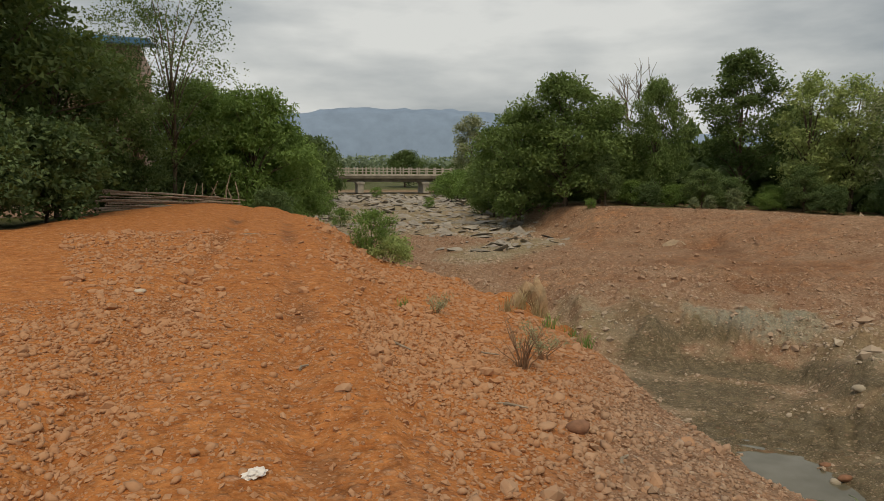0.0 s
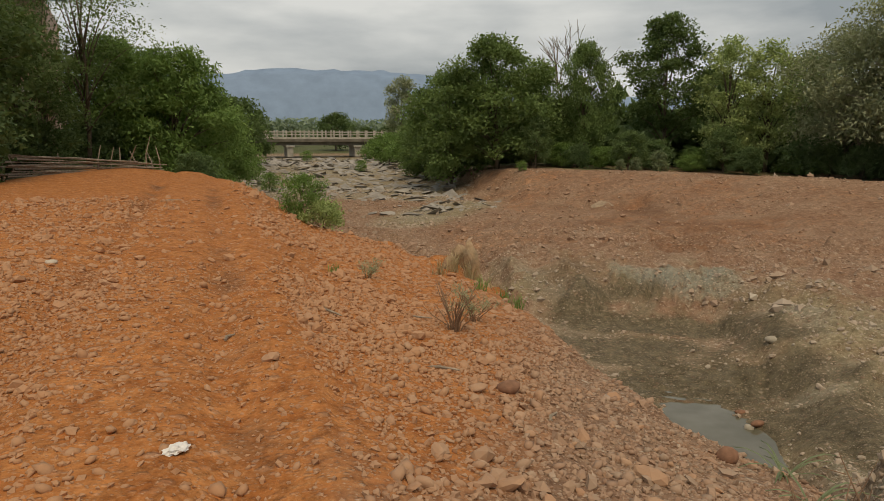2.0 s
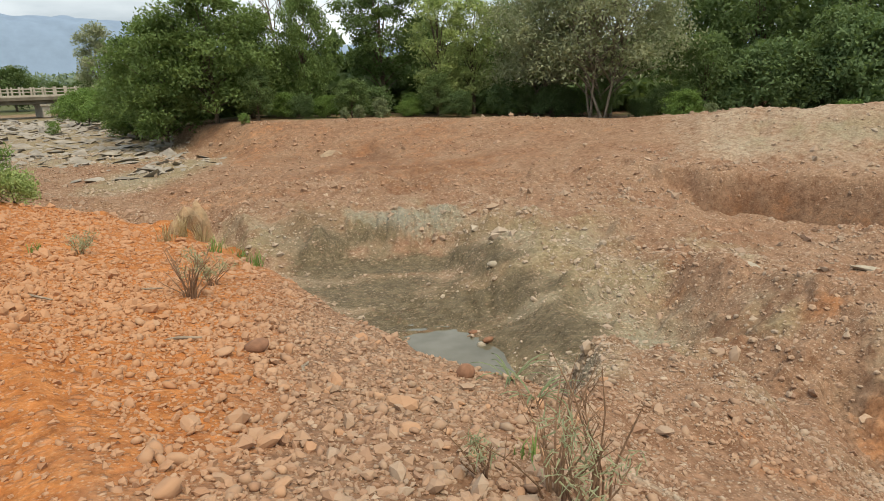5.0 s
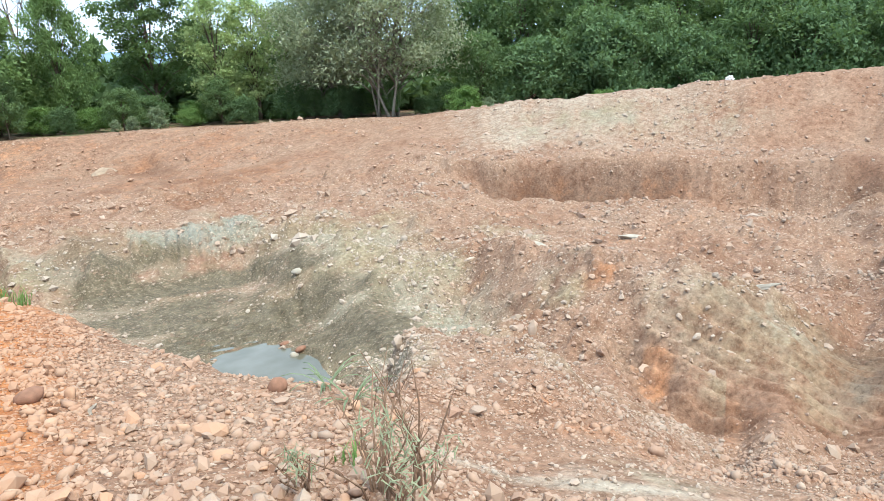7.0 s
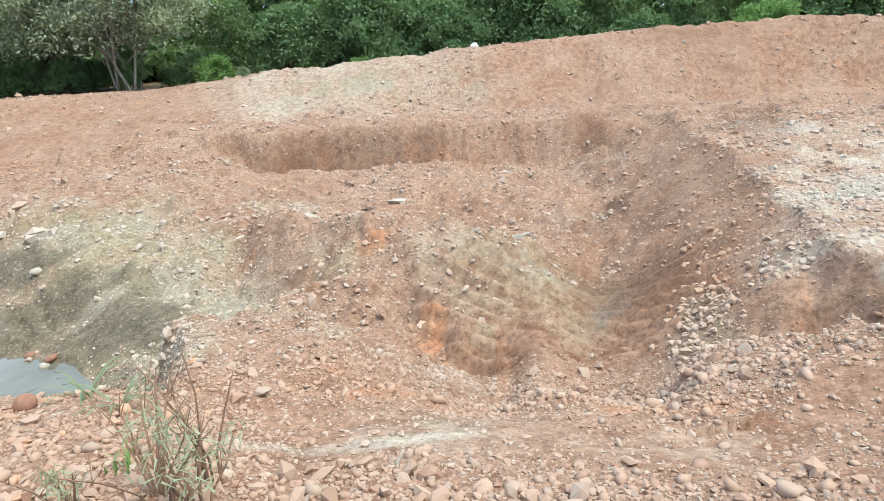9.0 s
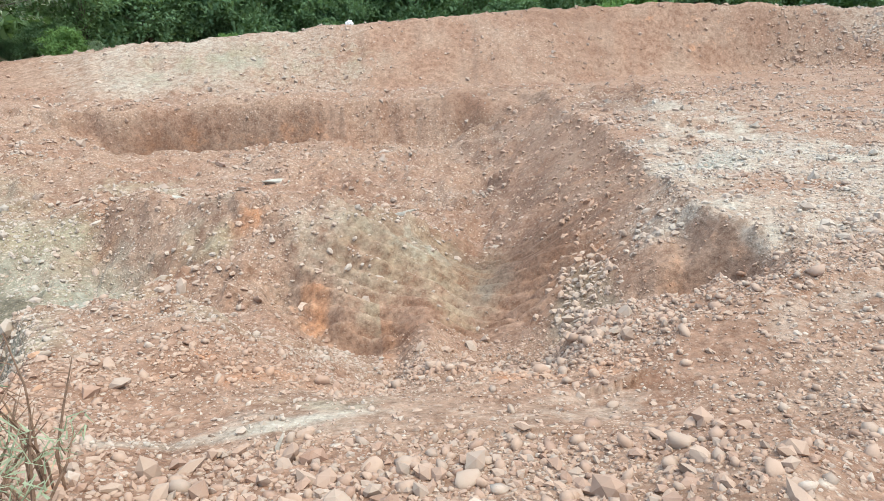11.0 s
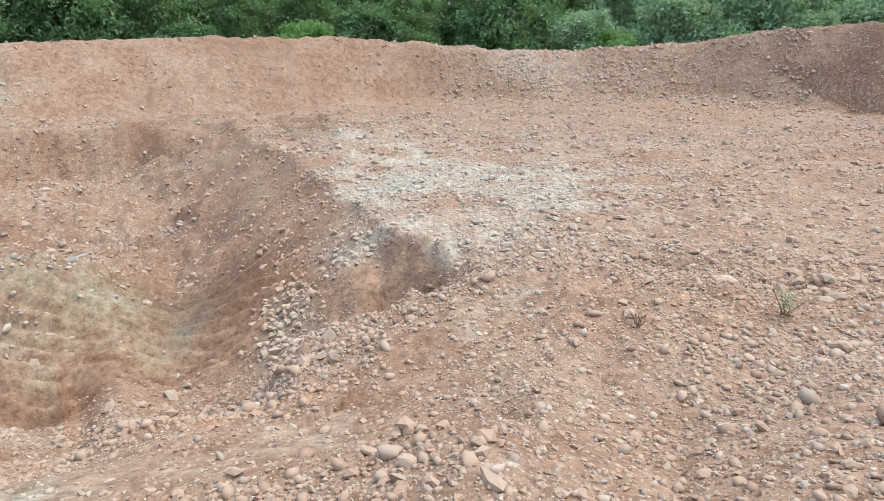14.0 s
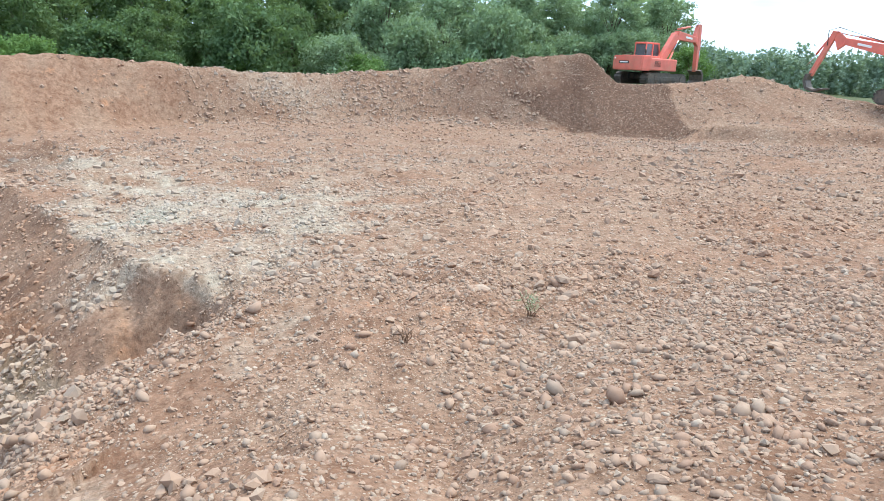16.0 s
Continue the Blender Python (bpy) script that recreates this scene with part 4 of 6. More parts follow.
def make_tree(name, m, label, category, mat, seed, height, radius, bare=0.15, lobes=14, clumps=20, per=30, leaf=(0.22, 0.06), spread=0.3, stems=1,
              lean=0.0, flat=0.75, trunk_r=0.14, shell=0.55, group="", droop=0.25, bark=None):
    """A tree or bush: trunk and limbs that taper, and a crown of lobes, each a cloud of leaf clumps."""
    rng = np.random.default_rng(seed)
    base = thing(name, m, label, category, group)
    per = max(4, round(per * LEAF_GAIN))
    bm = bmesh.new()
    tops = []
    cz0, cz1 = height * bare, height
    for k in range(lobes):
        t = (k + 0.5) / lobes
        zc = cz0 + (cz1 - cz0) * (0.10 + 0.80 * t)
        prof = math.sin(math.pi * min(0.97, 0.22 + 0.70 * t)) ** 0.7
        ang = k * 2.399 + rng.uniform(-0.4, 0.4)
        rad = radius * prof * (0.28 + 0.60 * rng.uniform(0, 1) ** 0.6)
        size = radius * rng.uniform(0.17, 0.42) * (0.75 + 0.25 * prof)
        tops.append((np.array([rad * math.cos(ang) + lean * zc, rad * math.sin(ang), zc]), size))
    tops.append((np.array([lean * height, 0, height - radius * 0.25]), radius * 0.28))
    foot = [Vector((0.25 * radius * 0.5 * math.cos(q * 2.1) * (stems > 1), 0.25 * radius * 0.5 * math.sin(q * 2.1) * (stems > 1), -0.25)) for q in range(stems)]
    for q in range(stems):
        a = q * 2 * math.pi / stems + 0.5
        out = radius * (0.5 if stems > 1 else 0.0)
        top = Vector((lean * height + out * math.cos(a), out * math.sin(a), height * 0.78))
        pts = [foot[q] * (1 - t) + top * t + Vector((math.sin(4 * t + seed) * 0.05 * radius, math.cos(3 * t + seed) * 0.05 * radius, 0)) for t in (0, 0.12, 0.3, 0.5, 0.75, 1)]
        r0 = trunk_r / stems ** 0.5
        tube(bm, pts, [r0 * 1.25, r0, r0 * 0.85, r0 * 0.65, r0 * 0.4, r0 * 0.12], 7)
    for k, (c, size) in enumerate(tops[:-1]):
        q = k % stems
        a = q * 2 * math.pi / stems + 0.5
        out = radius * (0.35 if stems > 1 else 0.0)
        z0 = max(0.1 * height, c[2] * 0.55)
        t = z0 / (height * 0.78)
        s0 = foot[q] * (1 - t) + Vector((lean * height + out * math.cos(a), out * math.sin(a), height * 0.78)) * t
        s1 = Vector(c)
        mid = s0.lerp(s1, 0.5) + Vector((0, 0, 0.12 * (s1 - s0).length))
        tube(bm, [s0, mid, s1], [trunk_r * 0.35, trunk_r * 0.22, trunk_r * 0.06], 5)
    part("trunk", bm, bark or BARK, base, "", True)
    cs, outs, sp = [], [], []
    for c, size in tops:
        d = rng.normal(0, 1, (clumps, 3))
        d /= np.linalg.norm(d, axis=1)[:, None]
        d[:, 2] = np.where(d[:, 2] < -0.25, -d[:, 2], d[:, 2])
        rr = size * (shell + (1 - shell) * rng.uniform(0, 1, clumps) ** 0.5) * rng.uniform(0.75, 1.2, clumps)
        pos = c + d * rr[:, None] * [1, 1, flat]
        pos[:, 2] = np.where(pos[:, 2] < 0.15, rng.uniform(0.1, 0.6, clumps), pos[:, 2])
        cs.append(pos)
        outs.append(d)
        sp.append(np.full(clumps, spread * (0.7 + 1.2 * size / radius)))
    v, f = leaves(np.concatenate(cs), np.concatenate(outs), per, np.concatenate(sp), leaf[0] * LEAF_SIZE, leaf[1] * LEAF_SIZE, rng, droop)
    v[:, 2] = np.maximum(v[:, 2], 0.0)
    link("crown", mesh_np("crown", v, f), mat, base)
    return base


def stand(az, r, turn=0.0, size=1.0, dz=-0.05, tall=1.0):
    p = at_bearing(az, r, dz)
    return Matrix.Translation(p) @ Euler((0, 0, radians(turn))).to_matrix().to_4x4() @ Matrix.Diagonal((size, size, size * tall, 1))


FOREST = "trees of the wood behind the bank"
BUSHES = "bushes along the bank"
# wood on the far side: broad trees, a tall dark one, an airy yellow-green one, a grey many-stemmed one
t_broad = make_tree("broadleaf_tree", stand(10.2, 44), "broad mid-green tree with foliage down to the ground", "tree", LEAF_BROAD, 1, 8.5, 3.5, 0.0, 34, 17, 22, (0.26, 0.085), 0.30, group=FOREST, shell=0.65)
copy_thing(t_broad, stand(6.6, 45.5, 70, 0.94))
copy_thing(t_broad, stand(4.4, 52, 20, 0.62))
copy_thing(t_broad, stand(13.3, 47, 150, 0.80))
copy_thing(t_broad, stand(17.4, 47, 220, 0.56, tall=1.78))
make_tree("round_tree", stand(23.6, 50), "tall dark-green tree with a rounded dense crown", "tree", LEAF_DEEP, 2, 10.4, 2.9, 0.14, 26, 17, 22, (0.25, 0.093), 0.28, group=FOREST, shell=0.65)
t_lime = make_tree("airy_tree", stand(28.2, 47), "airy yellow-green tree with light showing through", "tree", LEAF_LIME, 3, 8.4, 2.0, 0.06, 26, 13, 16, (0.234, 0.076), 0.28, shell=0.5, group=FOREST)
copy_thing(t_lime, stand(30.9, 48, 100, 0.98))
t_grey = make_tree("many_stemmed_tree", stand(41.3, 43), "large olive-grey tree with several bare pale stems", "tree", LEAF_OLIVE, 4, 10.6, 5.2, 0.15, 56, 17, 20, (0.270, 0.072), 0.42, stems=7, trunk_r=0.22, group=FOREST, bark=PALE_BARK)
copy_thing(t_grey, stand(36.8, 47, 130, 0.82))
t_dark = make_tree("forest_tree", stand(52.5, 56), "dark green forest tree behind the earth bank", "tree", LEAF_WOOD, 5, 11.0, 4.2, 0.0, 36, 14, 15, (0.378, 0.128), 0.34, group=FOREST)
for az, r, tn, k in ((58, 55, 40, 0.98), (64, 57, 200, 1.02), (70.5, 56, 90, 0.95), (77, 58, 300, 1.0), (84, 58, 20, 0.97), (91, 60, 140, 0.92), (98, 60, 250, 0.9),
                     (104, 62, 60, 0.88), (110, 63, 190, 0.9), (47.5, 58, 10, 0.9), (33.5, 60, 160, 0.8), (27, 62, 40, 0.7)):
    copy_thing(t_dark, stand(az, r, tn, k))
# behind the right bank the pale leaf colour stands in for haze
t_mist = make_tree("pale_tree", stand(116, 60), "tree in the hazy wood, its leaves tinted pale blue-green with haze", "tree", LEAF_HAZED, 15, 10.4, 4.0, 0.0, 32, 15, 15, (0.36, 0.12), 0.34, group=FOREST)
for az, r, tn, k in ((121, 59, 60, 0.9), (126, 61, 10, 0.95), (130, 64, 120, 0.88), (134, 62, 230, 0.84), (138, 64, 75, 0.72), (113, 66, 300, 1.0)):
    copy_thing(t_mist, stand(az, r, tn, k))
t_bush = make_tree("leafy_bush", stand(53, 43), "dense green leafy bush behind the earth bank", "bush", LEAF_BUSH, 6, 4.4, 2.9, 0.0, 30, 14, 16, (0.243, 0.098), 0.24, trunk_r=0.08, group=BUSHES)
t_tall = make_tree("tall_bush", stand(57.5, 45), "tall open bush with hanging leafy boughs", "bush", LEAF_WOOD, 16, 6.4, 2.3, 0.06, 24, 13, 16, (0.30, 0.075), 0.30, trunk_r=0.10, group=BUSHES, droop=0.7)
t_limebush = make_tree("light_green_bush", stand(90, 46.5), "light green bush with vines over the earth bank", "bush", LEAF_MID, 7, 3.6, 2.4, 0.0, 22, 13, 15, (0.225, 0.081), 0.24, trunk_r=0.06, group=BUSHES)
rng_b = random.Random(12)
for az, k in ((56, 0.8), (60, 1.05), (64.5, 0.95), (67.5, 0.7), (74, 1.15), (81, 0.9), (86.5, 0.75), (94, 1.1), (99.5, 0.8), (105, 1.2)):
    copy_thing(t_bush, stand(az + rng_b.uniform(-0.8, 0.8), 42 + (az - 50) * 0.18 + rng_b.uniform(-1, 2), rng_b.uniform(0, 360), k, tall=rng_b.uniform(0.8, 1.3)))
for az, k in ((62.5, 1.0), (69.5, 1.15), (72, 0.85), (78.5, 1.1), (84.5, 1.0), (90.5, 1.1), (97, 0.95), (102.5, 1.15), (109, 1.1), (48.5, 0.8)):
    copy_thing(t_tall, stand(az + rng_b.uniform(-0.8, 0.8), 44 + (az - 50) * 0.19 + rng_b.uniform(-1, 2), rng_b.uniform(0, 360), k))
t_haze = make_tree("hazy_bush", stand(112, 52), "bush behind the bank, its leaves tinted pale green with haze", "bush", LEAF_HAZED, 18, 4.8, 2.8, 0.0, 26, 14, 15, (0.25, 0.09), 0.28, trunk_r=0.07, group=BUSHES)
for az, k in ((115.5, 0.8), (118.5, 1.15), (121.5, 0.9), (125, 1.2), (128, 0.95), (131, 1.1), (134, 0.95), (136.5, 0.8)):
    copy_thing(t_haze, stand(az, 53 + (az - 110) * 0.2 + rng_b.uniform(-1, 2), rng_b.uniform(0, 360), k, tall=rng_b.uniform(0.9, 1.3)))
for q in range(15):
    az = 14 + q * 2.3 + rng_b.uniform(-0.7, 0.7)
    copy_thing((t_tall, t_bush, t_limebush)[q % 3], stand(az, 42.5 + rng_b.uniform(0, 4), rng_b.uniform(0, 360), (0.40, 0.36, 0.42)[q % 3] * rng_b.uniform(0.7, 1.3), tall=rng_b.uniform(0.7, 1.2)))
for az, r, k in ((49.5, 46, 0.75), (33.5, 46, 0.5), (46, 43, 0.45), (39, 46, 0.4)):
    copy_thing(t_bush, stand(az, r, az * 31, k))
for az, r, tn, k in ((105, 50, 60, 0.8), (114, 51, 140, 0.95), (98.5, 47, 300, 0.55), (124, 52, 200, 0.9), (3.2, 66, 20, 1.0), (1.4, 78, 90, 1.0), (0.2, 92, 200, 0.8), (4.4, 58, 250, 0.6),
                     (140, 60, 30, 0.8), (21.0, 49, 10, 0.5), (26, 47, 200, 0.42), (34, 46, 140, 0.35), (15.6, 45, 20, 0.45), (58.5, 40.5, 100, 0.4), (47.5, 40.5, 15, 0.5), (73, 42, 15, 0.35), (83, 43.5, 70, 0.45)):
    copy_thing(t_limebush, stand(az, r, tn, k))
t_far = make_tree("poplar_tree", stand(2.5, 92), "slender dark tree beyond the river bed", "tree", LEAF_OLIVE, 8, 10.5, 2.6, 0.1, 14, 14, 22, (0.36, 0.11), 0.45, group="trees by the bridge")
copy_thing(t_far, stand(-3.1, 128, 60, 0.62, tall=1.05))
t_ball = make_tree("riverside_tree", stand(-3.0, 126), "round dark tree behind the bridge", "tree", LEAF_DEEP, 9, 6.6, 3.3, 0.05, 14, 14, 24, (0.42, 0.13), 0.5, group="trees by the bridge")
for az, r, tn, k in ((-10.8, 70, 60, 0.98), (-12.4, 62, 120, 1.0), (-14.5, 56, 200, 1.1), (-9.2, 140, 30, 0.55), (-6.5, 142, 90, 0.5), (-0.5, 140, 150, 0.6), (1.5, 120, 15, 0.7), (-12, 135, 0, 0.6)):
    copy_thing(t_ball, stand(az, r, tn, k))
# trees on the near bank, round the house
LEFT = "trees round the house"
t_fresh = make_tree("feathery_tree", stand(-15.5, 33), "fresh green feathery tree beside the brushwood fence", "tree", LEAF_MID, 10, 6.4, 3.0, 0.0, 40, 16, 28, (0.24, 0.050), 0.24, group=LEFT, droop=0.5)
copy_thing(t_fresh, stand(-19.5, 34, 100, 0.95))
copy_thing(t_fresh, stand(-12.6, 40, 210, 0.80))
t_black = make_tree("dense_dark_tree", stand(-34, 24), "tall dense dark-green tree beside the house", "tree", LEAF_DEEP, 11, 11.5, 4.2, 0.0, 52, 15, 24, (0.215, 0.075), 0.28, group=LEFT)
copy_thing(t_black, stand(-41, 21, 80, 0.95))
copy_thing(t_black, stand(-34.5, 30, 180, 0.85))
copy_thing(t_black, stand(-30.0, 27, 250, 0.62))
copy_thing(t_black, stand(-26.0, 29, 20, 0.55))
t_thin = make_tree("sparse_tree", stand(-21.5, 31), "thin tall tree with sparse small leaves", "tree", LEAF_DEEP, 12, 10.5, 2.6, 0.2, 26, 9, 18, (0.155, 0.045), 0.30, trunk_r=0.09, group=LEFT)
copy_thing(t_thin, stand(-24.2, 33, 140, 0.92))
copy_thing(t_bush, stand(-30.5, 21, 30, 0.62))
copy_thing(t_bush, stand(-35.5, 18.5, 130, 0.60))
copy_thing(t_bush, stand(-25.5, 30, 220, 0.55))
copy_thing(t_bush, stand(-14.0, 29, 220, 0.33))
copy_thing(t_bush, stand(-21, 32, 20, 0.5))


def bare_tree(az, r, height, seed):
    rng = random.Random(seed)
    base = thing("bare_tree", stand(az, r), "leafless grey tree with fine upright branches", "tree", FOREST)
    bm = bmesh.new()

    def grow(p, d, length, rad, depth):
        q = p + d * length
        tube(bm, [p, p.lerp(q, 0.5) + Vector((rng.gauss(0, 0.03), rng.gauss(0, 0.03), 0)) * length, q], [rad, rad * 0.85, rad * 0.65], 5)
        if depth:
            for _ in range(3):
                e = (d + Vector((rng.gauss(0, 0.42), rng.gauss(0, 0.42), rng.uniform(0.0, 0.35)))).normalized()
                grow(q, e, length * rng.uniform(0.62, 0.85), rad * 0.58, depth - 1)

    grow(Vector((0, 0, -0.2)), Vector((0, 0, 1)), height * 0.34, 0.16, 4)
    part("trunk", bm, BARK, base, "", True)


bare_tree(15.8, 58, 10.8, 5)


def belt(rng, bearings, near, far, height, step, spread):
    """Clump centres of a closed belt of crowns."""
    cs, sp = [], []
    for az in bearings:
        r, top = rng.uniform(near, far), height * rng.uniform(0.75, 1.15)
        for z in np.arange(0.3, top, step):
            x, y = polar(az + rng.uniform(-0.5, 0.5) * 60 / r, r + rng.uniform(-1.5, 1.5))
            cs.append((x, y, z - 0.9))
            sp.append(spread)
    return cs, sp


def far_woods(name, seed, belts, per, blade, mat, label):
    """A closed belt of crowns deep in the wood, or along the far fields."""
    rng = np.random.default_rng(seed)
    cs, sp = [], []
    for b in belts:
        c, q = belt(rng, *b)
        cs += c
        sp += q
    cs = np.array(cs)
    o = rng.normal(0, 1, cs.shape)
    v, f = leaves(cs, o, per, np.array(sp), blade, blade * 0.4, rng)
    ob = link(name, mesh_np(name, v, f), mat)
    return tagged(ob, label, "woods", kind="stuff")


far_woods("deep_woods", 77, [(np.arange(50, 116, 1.1), 66, 74, 10.5, 1.3, 0.9), 
                             (np.arange(4, 50, 0.8), 50, 54, 2.2, 0.9, 0.6), (np.arange(4, 50, 0.8), 64, 72, 5.2, 0.9, 0.6)], 60, 0.75, LEAF_DEEP, "deep belt of dark green woodland")
far_woods("hazy_woods", 79, [(np.arange(113, 139, 1.0), 68, 76, 9.0, 1.3, 0.9)], 60, 0.75, LEAF_HAZED, "belt of woodland tinted pale green with haze")
# far belts: haze put into the leaf colour
far_woods("distant_woods", 78, [(np.arange(137, 170, 0.32), 190, 240, 10.2, 1.5, 1.2), (np.arange(-15, 5, 0.4), 190, 240, 5.5, 1.5, 1.2)], 50, 1.0, LEAF_FAR_HAZED, "distant belt of woodland tinted pale green with haze")


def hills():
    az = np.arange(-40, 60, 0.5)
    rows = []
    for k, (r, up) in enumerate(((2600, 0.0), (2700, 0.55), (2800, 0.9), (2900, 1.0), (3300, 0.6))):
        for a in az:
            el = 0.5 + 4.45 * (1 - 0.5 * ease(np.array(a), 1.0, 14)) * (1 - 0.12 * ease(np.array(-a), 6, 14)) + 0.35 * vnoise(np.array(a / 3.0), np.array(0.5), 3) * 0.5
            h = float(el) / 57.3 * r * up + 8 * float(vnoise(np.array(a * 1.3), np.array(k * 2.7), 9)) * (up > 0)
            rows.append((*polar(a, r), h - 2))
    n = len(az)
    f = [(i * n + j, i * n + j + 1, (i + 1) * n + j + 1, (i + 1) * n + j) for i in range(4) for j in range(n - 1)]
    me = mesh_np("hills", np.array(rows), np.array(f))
    # the blue-grey of the ridge is painted haze
    ob = link("backdrop", me, haze_mat("haze_tinted_slope", (0.20, 0.29, 0.41)), smooth=True)
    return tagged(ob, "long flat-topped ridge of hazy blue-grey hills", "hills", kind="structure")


hills()

# ---------------------------------------------------------------- water in the pit
def water_mat():
    m, n, l, b = mat_base("muddy_water", 0.06, 0, 0.5)
    c = n.new("ShaderNodeNewGeometry").outputs["Position"]
    l.new(ramp(n, l, tex_noise(n, l, c, 0.8, 4), (0.35, (0.085, 0.08, 0.05)), (0.65, (0.16, 0.155, 0.125))), b.inputs["Base Color"])
    bump(n, l, b, tex_noise(n, l, c, 7, 2), 0.05, 0.01)
    return m


def build_pool():
    bm = bmesh.new()
    cx, cy = polar(29.3, 11.0)
    ring = []
    for k in range(48):
        a = k * 2 * math.pi / 48
        s = 1 + 0.12 * math.sin(3 * a + 1) + 0.08 * math.sin(5 * a)
        ring.append(bm.verts.new((cx + 2.5 * s * math.cos(a), cy + 2.3 * s * math.sin(a), -3.335)))
    bm.faces.new(ring)
    ob = part("water", bm, water_mat(), None)
    return tagged(ob, "still grey-green puddle of muddy water in the pit", "water", kind="structure")


build_pool()


# ---------------------------------------------------------------- stones
def look_up(grid, x, y):
    az, r = np.degrees(np.arctan2(x, y)), np.hypot(x, y)
    i = np.clip(np.searchsorted(AZ, az) - 1, 0, len(AZ) - 2)
    j = np.clip(np.searchsorted(RR, r) - 1, 0, len(RR) - 2)
    a = np.clip((az - AZ[i]) / (AZ[i + 1] - AZ[i]), 0, 1)
    b = np.clip((r - RR[j]) / (RR[j + 1] - RR[j]), 0, 1)
    return (1 - a) * ((1 - b) * grid[i, j] + b * grid[i, j + 1]) + a * ((1 - b) * grid[i + 1, j] + b * grid[i + 1, j + 1])


def cobble_shapes(level, count, seed, rough=0.14):
    """Unit pebbles: (count, verts, 3) and the shared faces."""
    if level == 0:
        base = np.array([(1, 0, 0), (0, 1, 0), (-1, 0, 0), (0, -1, 0), (0, 0, 1), (0, 0, -1)], float)
        faces = np.array([(0, 1, 4), (1, 2, 4), (2, 3, 4), (3, 0, 4), (1, 0, 5), (2, 1, 5), (3, 2, 5), (0, 3, 5)])
    else:
        bm = bmesh.new()
        bmesh.ops.create_icosphere(bm, subdivisions=level, radius=1.0)
        base = np.array([v.co[:] for v in bm.verts])
        faces = np.array([[v.index for v in f.verts] for f in bm.faces])
        bm.free()
    rng = np.random.default_rng(seed)
    out = []
    for _ in range(count):
        s = np.ones(len(base))
        for k in range(10):
            d = rng.normal(0, 1, 3)
            d /= np.linalg.norm(d)
            low = max(0.42, 1 - 1.05 * rough)
            dot, c = base @ d, rng.uniform(low, 0.94 if k > 3 else low + 0.22)
            s = np.where(dot > 0.05, np.minimum(s, c / np.maximum(dot, 0.05)), s) + 0.012 * np.sin(4 * dot + rng.uniform(0, 6))
        out.append(base * s[:, None] * (1 + 0.16 * rough))
    return np.array(out), faces


def turn_matrices(rng, n, tilt):
    a, b, c = rng.uniform(0, 2 * math.pi, n), rng.normal(0, tilt, n), rng.normal(0, tilt, n)
    ca, sa, cb, sb, cc, sc = np.cos(a), np.sin(a), np.cos(b), np.sin(b), np.cos(c), np.sin(c)
    rz = np.zeros((n, 3, 3))
    rz[:, 0, 0], rz[:, 0, 1], rz[:, 1, 0], rz[:, 1, 1], rz[:, 2, 2] = ca, -sa, sa, ca, 1
    rx = np.zeros((n, 3, 3))
    rx[:, 0, 0], rx[:, 1, 1], rx[:, 1, 2], rx[:, 2, 1], rx[:, 2, 2] = 1, cb, -sb, sb, cb
    ry = np.zeros((n, 3, 3))
    ry[:, 1, 1], ry[:, 0, 0], ry[:, 0, 2], ry[:, 2, 0], ry[:, 2, 2] = 1, cc, sc, -sc, cc
    return rz @ rx @ ry


def strew(seed, n, az0, az1, r0, r1, mean, sigma, least, most, density):
    """Places and half-sizes of stones over a sector, thinned by the density of the plan."""
    rng = np.random.default_rng(seed)
    az, r = rng.uniform(az0, az1, n), np.sqrt(rng.uniform(r0 ** 2, r1 ** 2, n))
    x, y = r * np.sin(np.radians(az)), r * np.cos(np.radians(az))
    keep = rng.uniform(0, 1, n) < density(az, r, x, y)
    x, y = x[keep], y[keep]
    size = np.clip(mean * np.exp(rng.normal(0, sigma, len(x))), least, most) * (1 - 0.08 * ease(az[keep], 86, 106))
    return x, y, size


